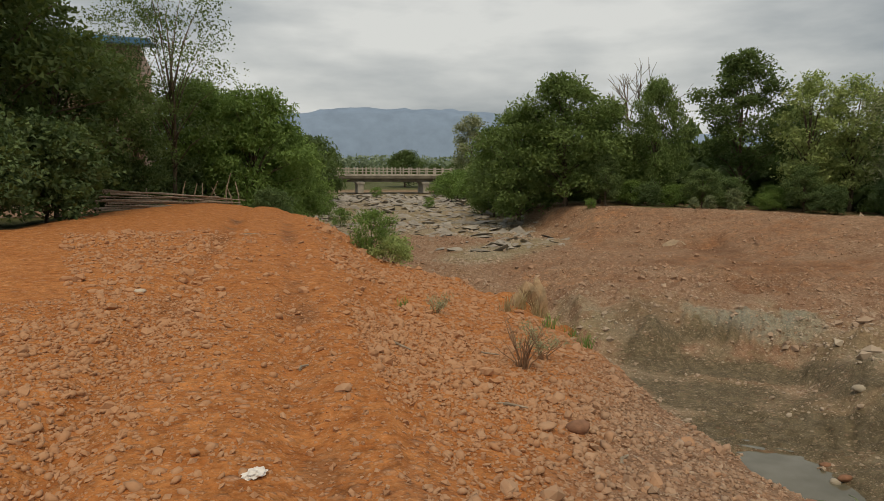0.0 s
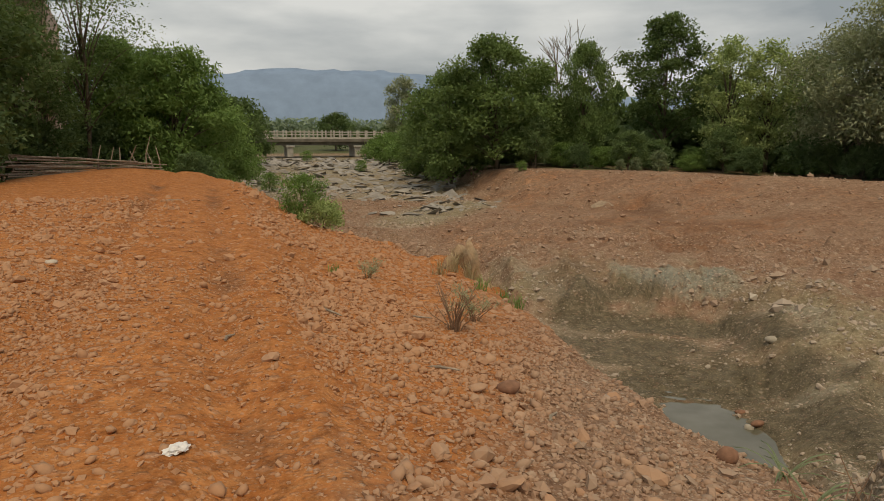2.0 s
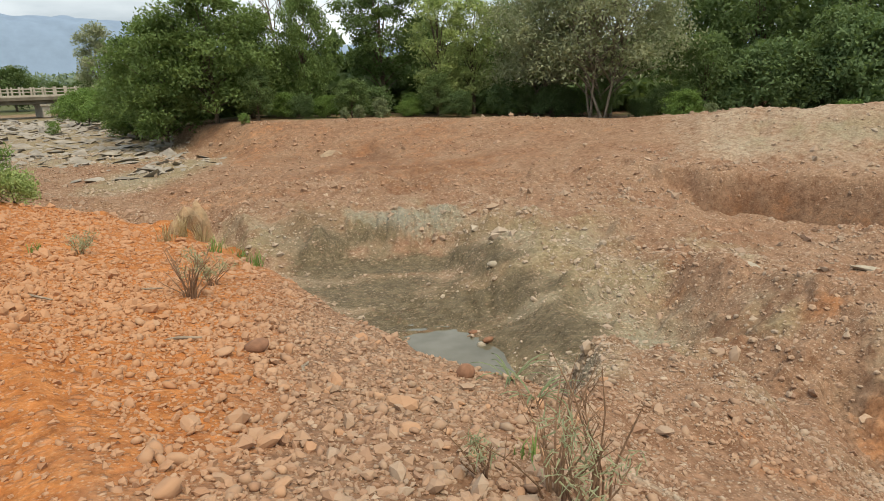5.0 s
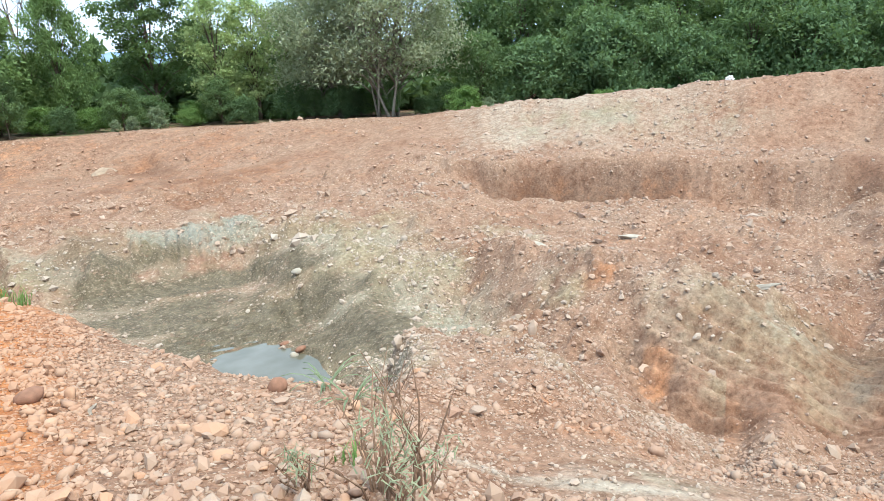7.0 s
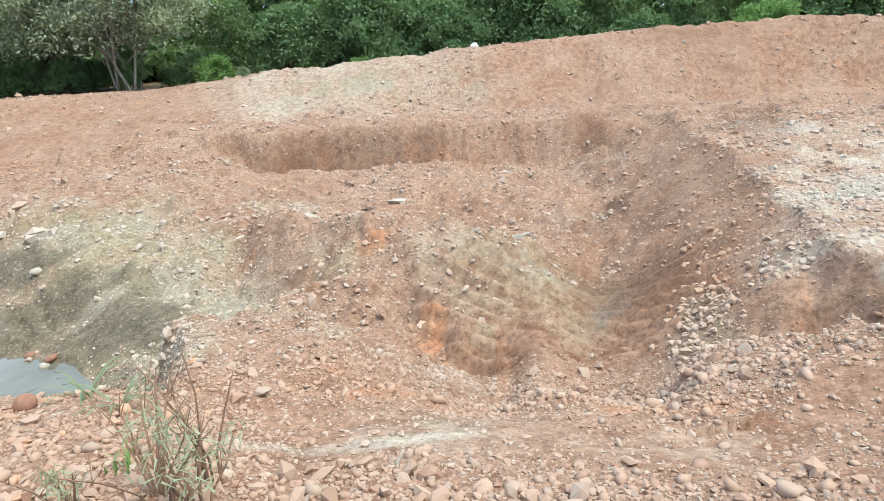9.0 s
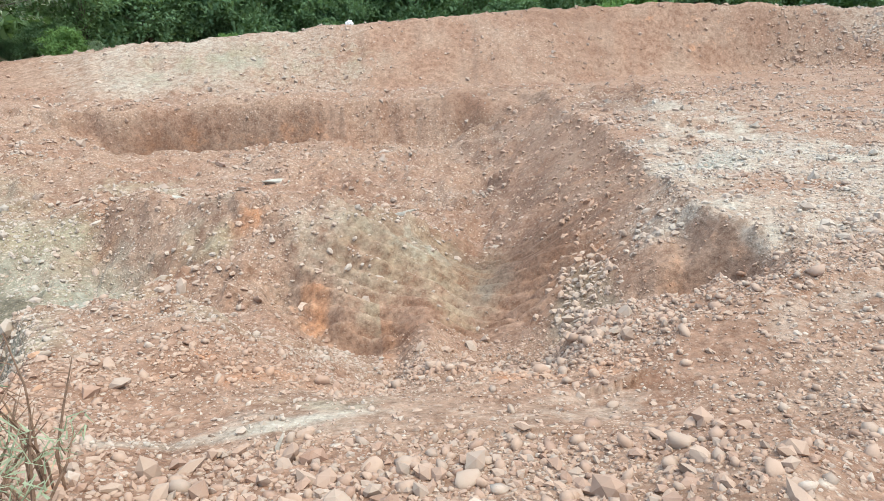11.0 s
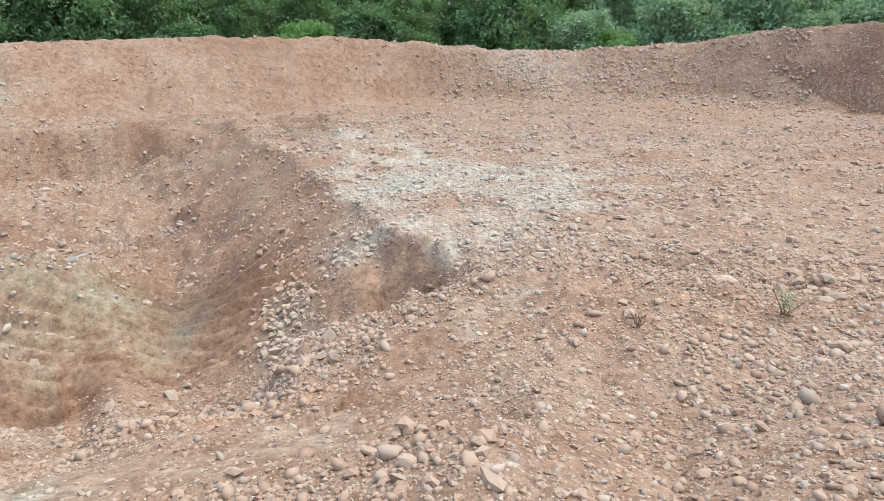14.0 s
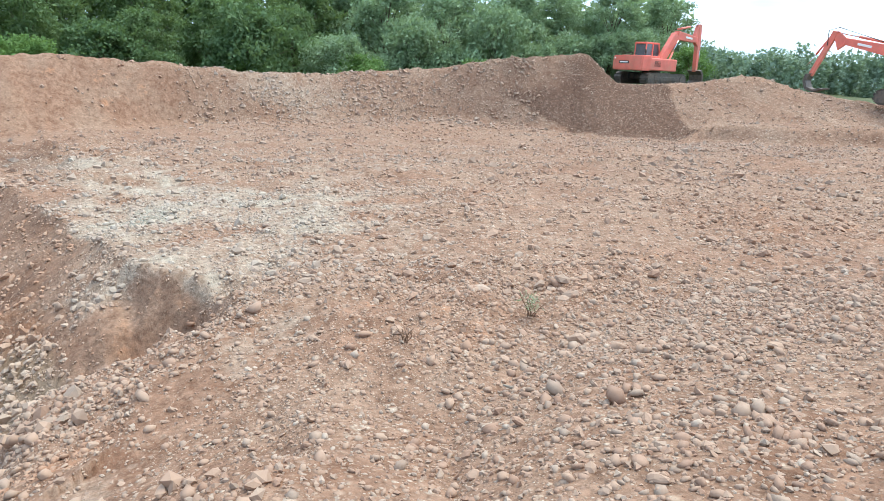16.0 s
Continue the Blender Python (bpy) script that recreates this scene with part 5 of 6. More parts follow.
def stone_cover(az, r, x, y):
    v = 0.972 * x + 0.235 * y
    clump = np.clip(0.45 + 1.5 * fractal(x, y, 1.5, 4, 61), 0.06, 1.25)
    lip, crest = np.interp(az, AZ, Z["lip"][:, 0]), np.interp(az, AZ, Z["crest"][:, 0])
    slope = ease(v, 0.5, 0.95) * (r < lip)
    bank = np.where(v < 0.5, 0.13 + 0.66 * ease(-v, 0.75, 1.4) + 0.16 * np.exp(-((v + 0.9) / 0.4) ** 2), 0.0)
    d = np.where(r < lip, np.maximum(bank, slope * (0.4 + 0.75 * clump)), 0.16 + 0.75 * clump)
    d = np.where((r > lip - 0.8) & (r < lip + 0.6) & (az < 38) & (az > 2), d * 0.35, d)
    d = np.where((az > 92) & (r > 5), d * 1.25, d)
    d = d * (1 - 0.8 * ease(az, 44, 54) * (1 - ease(az, 96, 112)) * ease(r, 3.3, 3.7) * (1 - ease(r, 4.6, 5.2)))
    d = np.maximum(d, 0.95 * ease(az, 42, 52) * (1 - ease(az, 98, 108)) * ease(r, 2.2, 2.5) * (1 - ease(r, 3.2, 3.6)))
    d = np.maximum(d, 1.0 * blob(x, y, 88.2, 8.0, 1.5, 0.45, -6, 0.5))
    d = np.maximum(d, 0.7 * blob(x, y, 92.5, 6.9, 1.0, 0.6, 0, 0.5))
    d = np.maximum(d, 0.9 * blob(x, y, 93, 6.0, 1.0, 0.5, 0, 0.5))
    d = np.maximum(d, 0.9 * blob(x, y, 31.8, 12.2, 1.2, 0.35, 0, 0.5))
    for q, k in (("wet", 1.25), ("grass", 1.1), ("smooth", 0.85), ("dark", 0.6)):
        d = d * (1 - np.clip(k * look_up(ZONE[q], x, y), 0, 1))
    d = np.maximum(d, 1.0 * ease(az, 101, 104) * (1 - ease(az, 128, 131)) * ease(r, 36.5, 38))
    return d * (1 - ease(r, crest, crest + 1.5))


def stone_field(name, label, sets, level, shapes, rough, tilt, flat, seed):
    xs, ys, ss = (np.concatenate([q[k] for q in sets]) for k in range(3))
    rng = np.random.default_rng(seed)
    n = len(xs)
    form, faces = cobble_shapes(level, shapes, seed, rough)
    pick = rng.integers(0, shapes, n)
    dims = np.stack([ss * rng.uniform(0.9, 1.35, n), ss * rng.uniform(0.65, 1.0, n), ss * rng.uniform(flat[0], flat[1], n)], -1)
    v = np.einsum("nij,nkj->nki", turn_matrices(rng, n, tilt), form[pick] * dims[:, None, :])
    v = v + np.stack([xs, ys, look_up(H, xs, ys) + dims[:, 2] * rng.uniform(-0.25, 0.5, n)], -1)[:, None, :]
    k = form.shape[1]
    f = (faces[None] + (np.arange(n) * k)[:, None, None]).reshape(-1, 3)
    me = mesh_np(name, v.reshape(-1, 3), f)
    set_attr(me, "tone", np.repeat(look_up(ZONE["orange"], xs, ys), k))
    set_attr(me, "ash", np.repeat((np.full(n, 1.0) if name == "river_slabs" else np.maximum(look_up(ZONE["grey"], xs, ys), look_up(ZONE["pale"], xs, ys)) * 0.85), k))
    ob = link(name, me, SLATE if name == "river_slabs" else STONE, ground, label, name == "cobbles")
    ob["kind"] = "stuff"
    return ob


stone_field("cobbles", "rounded red-brown river cobbles on the bank", [strew(101, 17000, -36, 158, 1.2, 7.5, 0.027, 0.45, 0.019, 0.075, stone_cover),
            strew(112, 5200, 84, 158, 3.6, 15, 0.05, 0.38, 0.03, 0.11, lambda az, r, x, y: stone_cover(az, r, x, y) * np.clip(0.5 + 1.1 * fractal(x, y, 2.2, 3, 73), 0.08, 1) * (1 - 0.75 * ease(r, 7, 12)))], 1, 24, 0.75, 0.4, (0.4, 0.72), 5)
stone_field("broken_stones", "broken red-brown stones among the cobbles", [strew(111, 9500, -36, 158, 1.2, 7.5, 0.024, 0.45, 0.017, 0.065, stone_cover)], 1, 24, 0.85, 0.45, (0.45, 0.85), 25)
stone_field("pebbles", "fine gravel strewn over the bank", [strew(102, 52000, -36, 158, 1.2, 8.5, 0.0145, 0.42, 0.008, 0.028, lambda az, r, x, y: np.minimum(1, 0.26 + stone_cover(az, r, x, y)))], 0, 10, 0.2, 0.6, (0.55, 0.9), 6)
stone_field("rubble", "broken rubble and cobbles over the spoil", [strew(107, 6500, 30, 158, 7.0, 24, 0.046, 0.45, 0.03, 0.13, stone_cover),
            strew(109, 3000, -9, 46, 2.0, 8.5, 0.036, 0.42, 0.022, 0.085, lambda az, r, x, y: ease(0.972 * x + 0.235 * y, 0.55, 0.9) * (1 - ease(0.972 * x + 0.235 * y, 1.9, 3.0)) * np.clip(0.55 + 1.3 * fractal(x, y, 1.3, 3, 67), 0.05, 1)),
            strew(110, 620, 42, 108, 2.2, 3.6, 0.029, 0.6, 0.018, 0.085, lambda az, r, x, y: np.clip(0.75 + 1.2 * fractal(x, y, 0.9, 3, 69), 0.1, 1) * (1 - ease(r, 3.2, 3.6))),
            strew(108, 2000, 80, 97, 5.4, 10.5, 0.038, 0.5, 0.02, 0.12, lambda az, r, x, y: np.maximum(blob(x, y, 88.0, 8.4, 1.6, 0.42, -6, 0.5), 0.5 * blob(x, y, 90.5, 6.2, 0.9, 0.4, 0, 0.5)))], 1, 20, 0.85, 0.5, (0.5, 0.95), 17)
stone_field("gravel", "coarse gravel over the pit and the field", [strew(103, 52000, -30, 158, 7.0, 16, 0.023, 0.55, 0.014, 0.10, stone_cover)], 1, 16, 0.3, 0.4, (0.45, 0.8), 7)
stone_field("far_gravel", "coarse gravel over the far banks", [strew(104, 80000, -12, 158, 16, 46, 0.044, 0.5, 0.026, 0.2, lambda az, r, x, y: np.minimum(1, 1.3 * stone_cover(az, r, x, y))),
            strew(113, 5200, 101, 131, 36.8, 43, 0.085, 0.4, 0.05, 0.2, lambda az, r, x, y: stone_cover(az, r, x, y) * np.clip(0.5 + 1.2 * fractal(x, y, 2.5, 3, 75), 0.05, 1))], 0, 12, 0.3, 0.5, (0.55, 0.9), 9)
stone_field("river_slabs", "tilted grey rock slabs in the dry river bed", [strew(105, 6000, -11, 13, 32, 98, 0.26, 0.75, 0.10, 0.9, lambda az, r, x, y: np.clip(look_up(ZONE["grey"], x, y), 0, 1) ** 1.5)], 0, 12, 0.5, 0.22, (0.12, 0.3), 8)


def near_stones():
    """The larger cobbles closest to the standing point, one by one."""
    form, faces = cobble_shapes(2, 10, 21, 0.85)
    meshes = []
    for tone in (0.15, 0.75):
        for k in range(10):
            me = mesh_np("stone", form[k], faces)
            me.polygons.foreach_set("use_smooth", np.full(len(faces), k % 3 > 0))
            me.materials.append(STONE)
            set_attr(me, "tone", np.full(len(form[k]), tone))
            set_attr(me, "ash", np.full(len(form[k]), 0.1))
            meshes.append(me)
    x, y, size = strew(106, 1500, -12, 150, 2.3, 6.2, 0.038, 0.45, 0.026, 0.11, stone_cover)
    rng = random.Random(4)
    for k in range(min(290, len(x))):
        p, q = float(x[k]), float(y[k])
        s = float(size[k])
        me = meshes[rng.randrange(10) + (10 if math.degrees(math.atan2(p, q)) < 45 else 0)]
        ob = new("stone", me)
        ob.parent = ground
        sz = s * rng.uniform(0.5, 0.75)
        ob.matrix_basis = Matrix.Translation((p, q, ground_z(p, q) + sz * 0.35)) @ Euler((rng.gauss(0, 0.25), rng.gauss(0, 0.25), rng.uniform(0, 6.3))).to_matrix().to_4x4() @ Matrix.Diagonal((s * rng.uniform(0.95, 1.35), s * rng.uniform(0.7, 1.0), sz, 1))


near_stones()


def loose_stone(name, az, r, dims, turn, label, mat=STONE, tilt=0, sink=0.3, seed=1, rough=0.3):
    form, faces = cobble_shapes(2, 1, seed, rough * 1.6)
    me = mesh_np(name, form[0] * np.array(dims) / 2, faces)
    set_attr(me, "tone", np.full(len(form[0]), 0.2))
    set_attr(me, "ash", np.full(len(form[0]), 0.4))
    ob = link(name, me, mat, smooth=rough < 0.35)
    ob.matrix_basis = Matrix.Translation(at_bearing(az, r, dims[2] * (0.5 - sink))) @ Euler((radians(tilt), 0, radians(turn))).to_matrix().to_4x4()
    return tagged(ob, label, "stone")


SLAB_STONE = plain("tan_slab", (0.33, 0.25, 0.18), 0.9, 0, 0.25, 6, 0.15)
WHITE_STONE = plain("white_stone", (0.50, 0.44, 0.37), 0.8, 0, 0.12, 10, 0.2)
RED_STONE = plain("red_stone", (0.25, 0.13, 0.085), 0.85, 0, 0.25, 12, 0.2)
GREY_STONE = plain("grey_slab", (0.37, 0.33, 0.27), 0.85, 0, 0.18, 8, 0.2)
loose_stone("boulder", 30.2, 5.0, (0.17, 0.15, 0.14), 20, "round dark red boulder on the pebble slope", RED_STONE, 0, 0.25, 3, 0.1)
loose_stone("white_pebble", -24.6, 8.7, (0.17, 0.10, 0.07), 10, "small white pebble on the orange track", WHITE_STONE, 0, 0.25, 4)
loose_stone("stone_slab", 50.3, 15.0, (0.5, 0.3, 0.12), 30, "flat pale grey slab on the spoil heap", GREY_STONE, 12, 0.2, 5, 0.5)
loose_stone("stone_slab", 53.0, 15.2, (0.75, 0.4, 0.12), 60, "flat pale grey slab on the spoil heap", GREY_STONE, -10, 0.2, 6, 0.5)
loose_stone("stone_slab", 71.7, 14.2, (0.42, 0.75, 0.16), 160, "long pale slab lying in the rubble", GREY_STONE, 20, 0.1, 7, 0.5)
loose_stone("stone_slab", 61.0, 17.5, (0.8, 0.4, 0.2), 100, "long pale slab lying in the rubble", GREY_STONE, 14, 0.1, 8, 0.5)
loose_stone("pale_stone", 64.6, 11.9, (0.32, 0.24, 0.22), 0, "pale rounded stone on the spoil heap", WHITE_STONE, 0, 0.25, 9)
loose_stone("boulder", 32.5, 15.0, (0.26, 0.2, 0.16), 0, "pale boulder on the rim of the pit", GREY_STONE, 0, 0.2, 10, 0.2)
loose_stone("stone_slab", 19.0, 34.4, (1.7, 1.1, 0.22), 125, "tan slab leaning on the earth bank", SLAB_STONE, -24, 0.25, 11, 0.5)
loose_stone("boulder", 12.0, 5.0, (0.22, 0.17, 0.13), 30, "large orange-brown boulder on the slope", RED_STONE, 0, 0.3, 12, 0.2)
for k, (az, r) in enumerate(((31.9, 10.9), (31.2, 11.3), (32.6, 11.2), (31.5, 11.9), (30.9, 12.5), (32.1, 12.0), (33.0, 10.8), (31.4, 10.5), (29.3, 10.9))):
    loose_stone("pool_stone", az, r, (0.20 + 0.05 * (k % 3), 0.15, 0.10 + 0.03 * (k % 2)), 40 * k, "damp red-brown stone beside the puddle", RED_STONE if k % 3 else GREY_STONE, 0, 0.15, 20 + k, 0.2)

# ---------------------------------------------------------------- plants on the banks
t_shrub = make_tree("round_shrub", stand(-6.0, 17.6, 0, 0.85), "low green shrub at the edge of the bank", "shrub", LEAF_MID, 31, 1.35, 0.75, 0.0, 11, 11, 13, (0.15, 0.022), 0.13, trunk_r=0.03, shell=0.2, flat=1.2, droop=-0.5)
make_tree("round_shrub", stand(-4.2, 17.2), "small yellowish shrub beside a larger one", "shrub", LEAF_LIME, 32, 0.7, 0.55, 0.0, 10, 14, 14, (0.09, 0.022), 0.10, trunk_r=0.02)
for az, r, k, tn in ((21.6, 41.0, 0.55, 0), (23.4, 41.5, 0.8, 80), (20.4, 40.6, 0.45, 40), (49.5, 38.5, 0.6, 60)):
    make_tree("silvery_shrub", stand(az, r, tn, k), "pale grey-green shrub with upright shoots", "shrub", LEAF_PALE, 40 + tn, 1.5, 0.6, 0.0, 9, 10, 16, (0.16, 0.045), 0.14, trunk_r=0.03, group="pale shrubs")
for az, r, k, tn in ((-8.5, 44, 0.7, 0), (-9.8, 52, 1.0, 50), (-5.4, 90, 0.8, 100), (-1.0, 60, 0.6, 20), (12.5, 40.5, 0.35, 160)):
    copy_thing(t_shrub, stand(az, r, tn, k * 1.5))


def dry_plant(az, r, height, spread, shoots, seed, label, green=0.0):
    """A bunch of bare, forking stems, with narrow leaves on some."""
    rng = random.Random(seed)
    base = thing("dry_weed", stand(az, r), label, "weed", "weeds on the slope")
    cs = []
    for k in range(shoots):
        a, lean, h = rng.uniform(0, 6.28), rng.uniform(0.1, 1.0) * spread, height * rng.uniform(0.55, 1.0)
        bm = bmesh.new()
        pts = [Vector((0.03 * math.cos(a), 0.03 * math.sin(a), -0.05))]
        for t in (0.35, 0.7, 1.0):
            pts.append(Vector((lean * t ** 1.3 * math.cos(a) + rng.gauss(0, 0.012), lean * t ** 1.3 * math.sin(a) + rng.gauss(0, 0.012), h * t)))
        tube(bm, pts, [0.008, 0.007, 0.005, 0.002], 5)
        for _ in range(3):
            t = rng.uniform(0.3, 0.85)
            s0 = pts[1].lerp(pts[3], t)
            d = Vector((rng.gauss(0, 0.5), rng.gauss(0, 0.5), rng.uniform(0.4, 1))).normalized() * h * rng.uniform(0.15, 0.35)
            tube(bm, [s0, s0 + d * 0.5, s0 + d], [0.003, 0.0022, 0.001], 4)
            cs.append(s0 + d)
        part("stem", bm, TWIG, base)
    if green:
        n = max(3, int(len(cs) * green))
        pts = np.array([q[:] for q in cs[:n]])
        v, f = leaves(pts, np.tile([0.0, 0.0, 0.6], (n, 1)), 12, 0.04, 0.08, 0.004, np.random.default_rng(seed), 0.1)
        link("foliage", mesh_np("foliage", v, f), LEAF_OLIVE, base, "narrow grey-green leaves")
    return base


dry_plant(38.6, 2.95, 0.66, 0.40, 11, 1, "dry reddish weed with bare branching stems")
dry_plant(41.5, 2.75, 0.62, 0.25, 10, 2, "feathery grey-green weed among dry stems", 0.6)
dry_plant(43.0, 3.1, 0.85, 0.40, 5, 3, "dry reddish weed with bare branching stems")
dry_plant(7.0, 6.8, 0.55, 0.55, 22, 4, "dry brown weed with a tangle of stems", 0.15)
dry_plant(8.8, 7.6, 0.45, 0.3, 8, 5, "small green weed on the red slope", 1.0)
dry_plant(-0.5, 9.5, 0.25, 0.3, 8, 6, "small green weed on the red slope", 1.0)
dry_plant(32.0, 3.0, 0.3, 0.25, 7, 7, "small dry weed between cobbles", 0.3)
dry_plant(118.5, 5.6, 0.22, 0.12, 6, 8, "small dry weed between cobbles")
dry_plant(129.5, 6.4, 0.30, 0.14, 6, 9, "small dry weed between cobbles", 0.4)


def reed(az, r, seed):
    rng = random.Random(seed)
    base = thing("reed_plant", stand(az, r), "pale green reed with long arching leaves", "weed")
    for k in range(11):
        a, L = rng.uniform(0, 6.28), rng.uniform(0.25, 0.45)
        bm = bmesh.new()
        prev = None
        for t in (0, 0.25, 0.5, 0.75, 1):
            c = Vector((L * t * math.cos(a), L * t * math.sin(a), 0.02 + L * (1.1 * t - 0.75 * t * t)))
            w = 0.011 * (1 - t) ** 0.6 * (0.6 + t) + 0.001
            s = Vector((-math.sin(a), math.cos(a), 0)) * w
            cur = [bm.verts.new(c - s), bm.verts.new(c + Vector((0, 0, -0.004))), bm.verts.new(c + s)]
            if prev:
                bm.faces.new((prev[0], prev[1], cur[1], cur[0]))
                bm.faces.new((prev[1], prev[2], cur[2], cur[1]))
            prev = cur
        part("leaf", bm, LEAF_PALE, base)


reed(34.4, 5.1, 3)
reed(36.5, 4.6, 5)


STRAW = leaf_mat("dry_straw", (0.30, 0.22, 0.12), (0.52, 0.42, 0.26), 0.2)


def grass_tuft(az, r, height, blades, seed, label, mat):
    """A tuft of narrow upright blades."""
    rng = np.random.default_rng(seed)
    a, lean = rng.uniform(0, 6.28, blades), rng.uniform(0.1, 0.7, blades) * height
    h = height * rng.uniform(0.5, 1.0, blades)
    foot = rng.normal(0, 0.05, (blades, 2))
    side = np.stack([-np.sin(a), np.cos(a), 0 * a], -1) * 0.006
    p0 = np.concatenate([foot, np.full((blades, 1), -0.02)], 1)
    p1 = p0 + np.stack([lean * 0.4 * np.cos(a), lean * 0.4 * np.sin(a), h * 0.65], -1)
    p2 = p0 + np.stack([lean * np.cos(a), lean * np.sin(a), h], -1)
    v = np.stack([p0 - side, p0 + side, p1 + side * 0.8, p1 - side * 0.8, p2], 1).reshape(-1, 3)
    k = np.arange(blades)[:, None] * 5
    f = np.concatenate([k + [0, 1, 2], k + [0, 2, 3], k + [3, 2, 4]])
    ob = link("grass_tuft", mesh_np("grass_tuft", v, f), mat)
    ob.matrix_basis = stand(az, r, 0, 1, 0.0)
    return tagged(ob, label, "grass", "tufts on the bank")


TAN_ROCK = plain("tan_rock", (0.36, 0.26, 0.17), 0.9, 0, 0.35, 7, 0.15, (0.33, 0.14, 0.06), 0.9)
CLOD = plain("orange_clod", (0.36, 0.13, 0.05), 0.95, 0, 0.3, 9, 0.1, None, 0.9)
for k, (az, r, dims, tn, tl, mt, lb) in enumerate((
        (7.6, 13.0, (0.55, 0.30, 0.75), 20, 14, TAN_ROCK, "tan upright rock slab at the edge of the bank"),
        (8.6, 13.2, (0.42, 0.26, 0.95), 70, -12, TAN_ROCK, "tan upright rock slab at the edge of the bank"),
        (9.6, 13.0, (0.8, 0.35, 0.28), 35, 8, TAN_ROCK, "tan broken slab lying on the bank edge"),
        (10.2, 11.6, (0.5, 0.42, 0.50), 10, 0, CLOD, "orange clod of earth on the bank edge"),
        (6.7, 12.6, (0.45, 0.3, 0.5), 120, 10, TAN_ROCK, "tan upright rock slab at the edge of the bank"),
        (11.6, 10.9, (0.35, 0.3, 0.35), 60, 0, CLOD, "orange clod of earth on the bank edge"))):
    loose_stone("rock", az, r, dims, tn, lb, mt, tl, 0.3, 60 + k, 0.5)
for k, (az, r, h, n) in enumerate(((6.9, 12.2, 0.5, 60), (8.2, 12.0, 0.45, 50), (10.8, 11.4, 0.5, 40), (5.6, 11.6, 0.35, 40), (9.8, 12.6, 0.55, 40))):
    grass_tuft(az, r, h, n, 90 + k, "tuft of dry straw-coloured grass", STRAW)
for k, (az, r, h, n) in enumerate(((11.2, 10.6, 0.35, 40), (9.2, 10.4, 0.3, 30), (12.4, 9.4, 0.28, 30), (-3.4, 9.6, 0.2, 24), (-6.3, 17.2, 0.6, 70), (36.0, 3.4, 0.15, 20), (-9.5, 24.5, 0.9, 80), (-10.6, 26, 1.1, 80))):
    grass_tuft(az, r, h, n, 110 + k, "tuft of fresh green grass on the bank", LEAF_MID)


def stick(az, r, length, turn, label, mat):
    bm = bmesh.new()
    tube(bm, [(-length / 2, 0, 0), (-length * 0.1, 0.02, 0.01), (length / 2, 0, 0.004)], [0.012, 0.014, 0.008], 6)
    ob = part("stick", bm, mat, None)
    ob.matrix_basis = Matrix.Translation(at_bearing(az, r, 0.012)) @ Euler((0, 0, radians(turn))).to_matrix().to_4x4()
    return tagged(ob, label, "stick", "dry sticks")


for az, r, ln, tn in ((-4.0, 6.7, 0.5, -50), (6.0, 5.2, 0.3, -20), (-16, 15, 0.4, 10), (3.5, 7.2, 0.4, -15), (16, 4.6, 0.16, 60), (60, 3.4, 0.22, 20), (128, 4.7, 0.16, 30), (-12, 5.5, 0.14, 70)):
    stick(az, r, ln, tn, "thin bleached stick lying on the cobbles", POLE)


def rag(az, r, size, seed, label, mat, tall=0.35):
    """A crumpled sheet of plastic film."""
    bm = bmesh.new()
    bmesh.ops.create_icosphere(bm, subdivisions=3, radius=size)
    for v in bm.verts:
        f = 1 + 0.45 * noise.noise(v.co * (3.2 / size) + Vector((seed, 0, 0))) + 0.25 * noise.noise(v.co * (8 / size))
        v.co = Vector((v.co.x * f, v.co.y * f * 0.7, max(v.co.z * f * tall, -0.004)))
    ob = part("plastic_scrap", bm, mat, None)
    ob.matrix_basis = Matrix.Translation(at_bearing(az, r, 0.01)) @ Euler((0, 0, seed)).to_matrix().to_4x4()
    return tagged(ob, label, "litter")


FILM = plain("white_film", (0.72, 0.70, 0.68), 0.35, 0, 0.1, 20, 0.5)
rag(-16.6, 3.4, 0.07, 1.0, "crumpled white plastic scrap on the track", FILM)
rag(68.0, 32.9, 0.17, 2.0, "white plastic sack standing on the earth bank", FILM, 1.1)

# ---------------------------------------------------------------- brushwood fence
def brush_fence():
    base = thing("brushwood_fence", Matrix.Identity(4), "low fence of stacked bare poles and upright stakes", "fence")
    rng = random.Random(12)
    a, b = at_bearing(-27.5, 23.5), at_bearing(-16.0, 27.0)
    for k in range(10):
        s, e = a.lerp(b, rng.uniform(0, 0.12)), a.lerp(b, rng.uniform(0.75, 1.04))
        z = 0.12 + 0.075 * k
        bm = bmesh.new()
        pts = [s.lerp(e, t) + Vector((rng.gauss(0, 0.04), rng.gauss(0, 0.05), z * (1.0 - 0.45 * t) + rng.gauss(0, 0.015))) for t in (0, 0.25, 0.5, 0.75, 1)]
        tube(bm, pts, [0.034, 0.032, 0.028, 0.024, 0.016], 6)
        part("pole", bm, POLE, base)
    for k in range(11):
        t = (0.02, 0.06, 0.3, 0.52, 0.6, 0.66, 0.72, 0.76, 0.83, 0.88, 0.93)[k]
        p = a.lerp(b, t) + Vector((0, 0.15, 0))
        h = rng.uniform(0.7, 1.45) if k > 2 else 0.8
        bm = bmesh.new()
        tube(bm, [p - Vector((0, 0, 0.2)), p + Vector((rng.gauss(0, 0.05), 0, h * 0.5)), p + Vector((rng.gauss(0, 0.14), rng.gauss(0, 0.1), h))], [0.03, 0.026, 0.014], 6)
        part("stake", bm, POLE, base)


brush_fence()


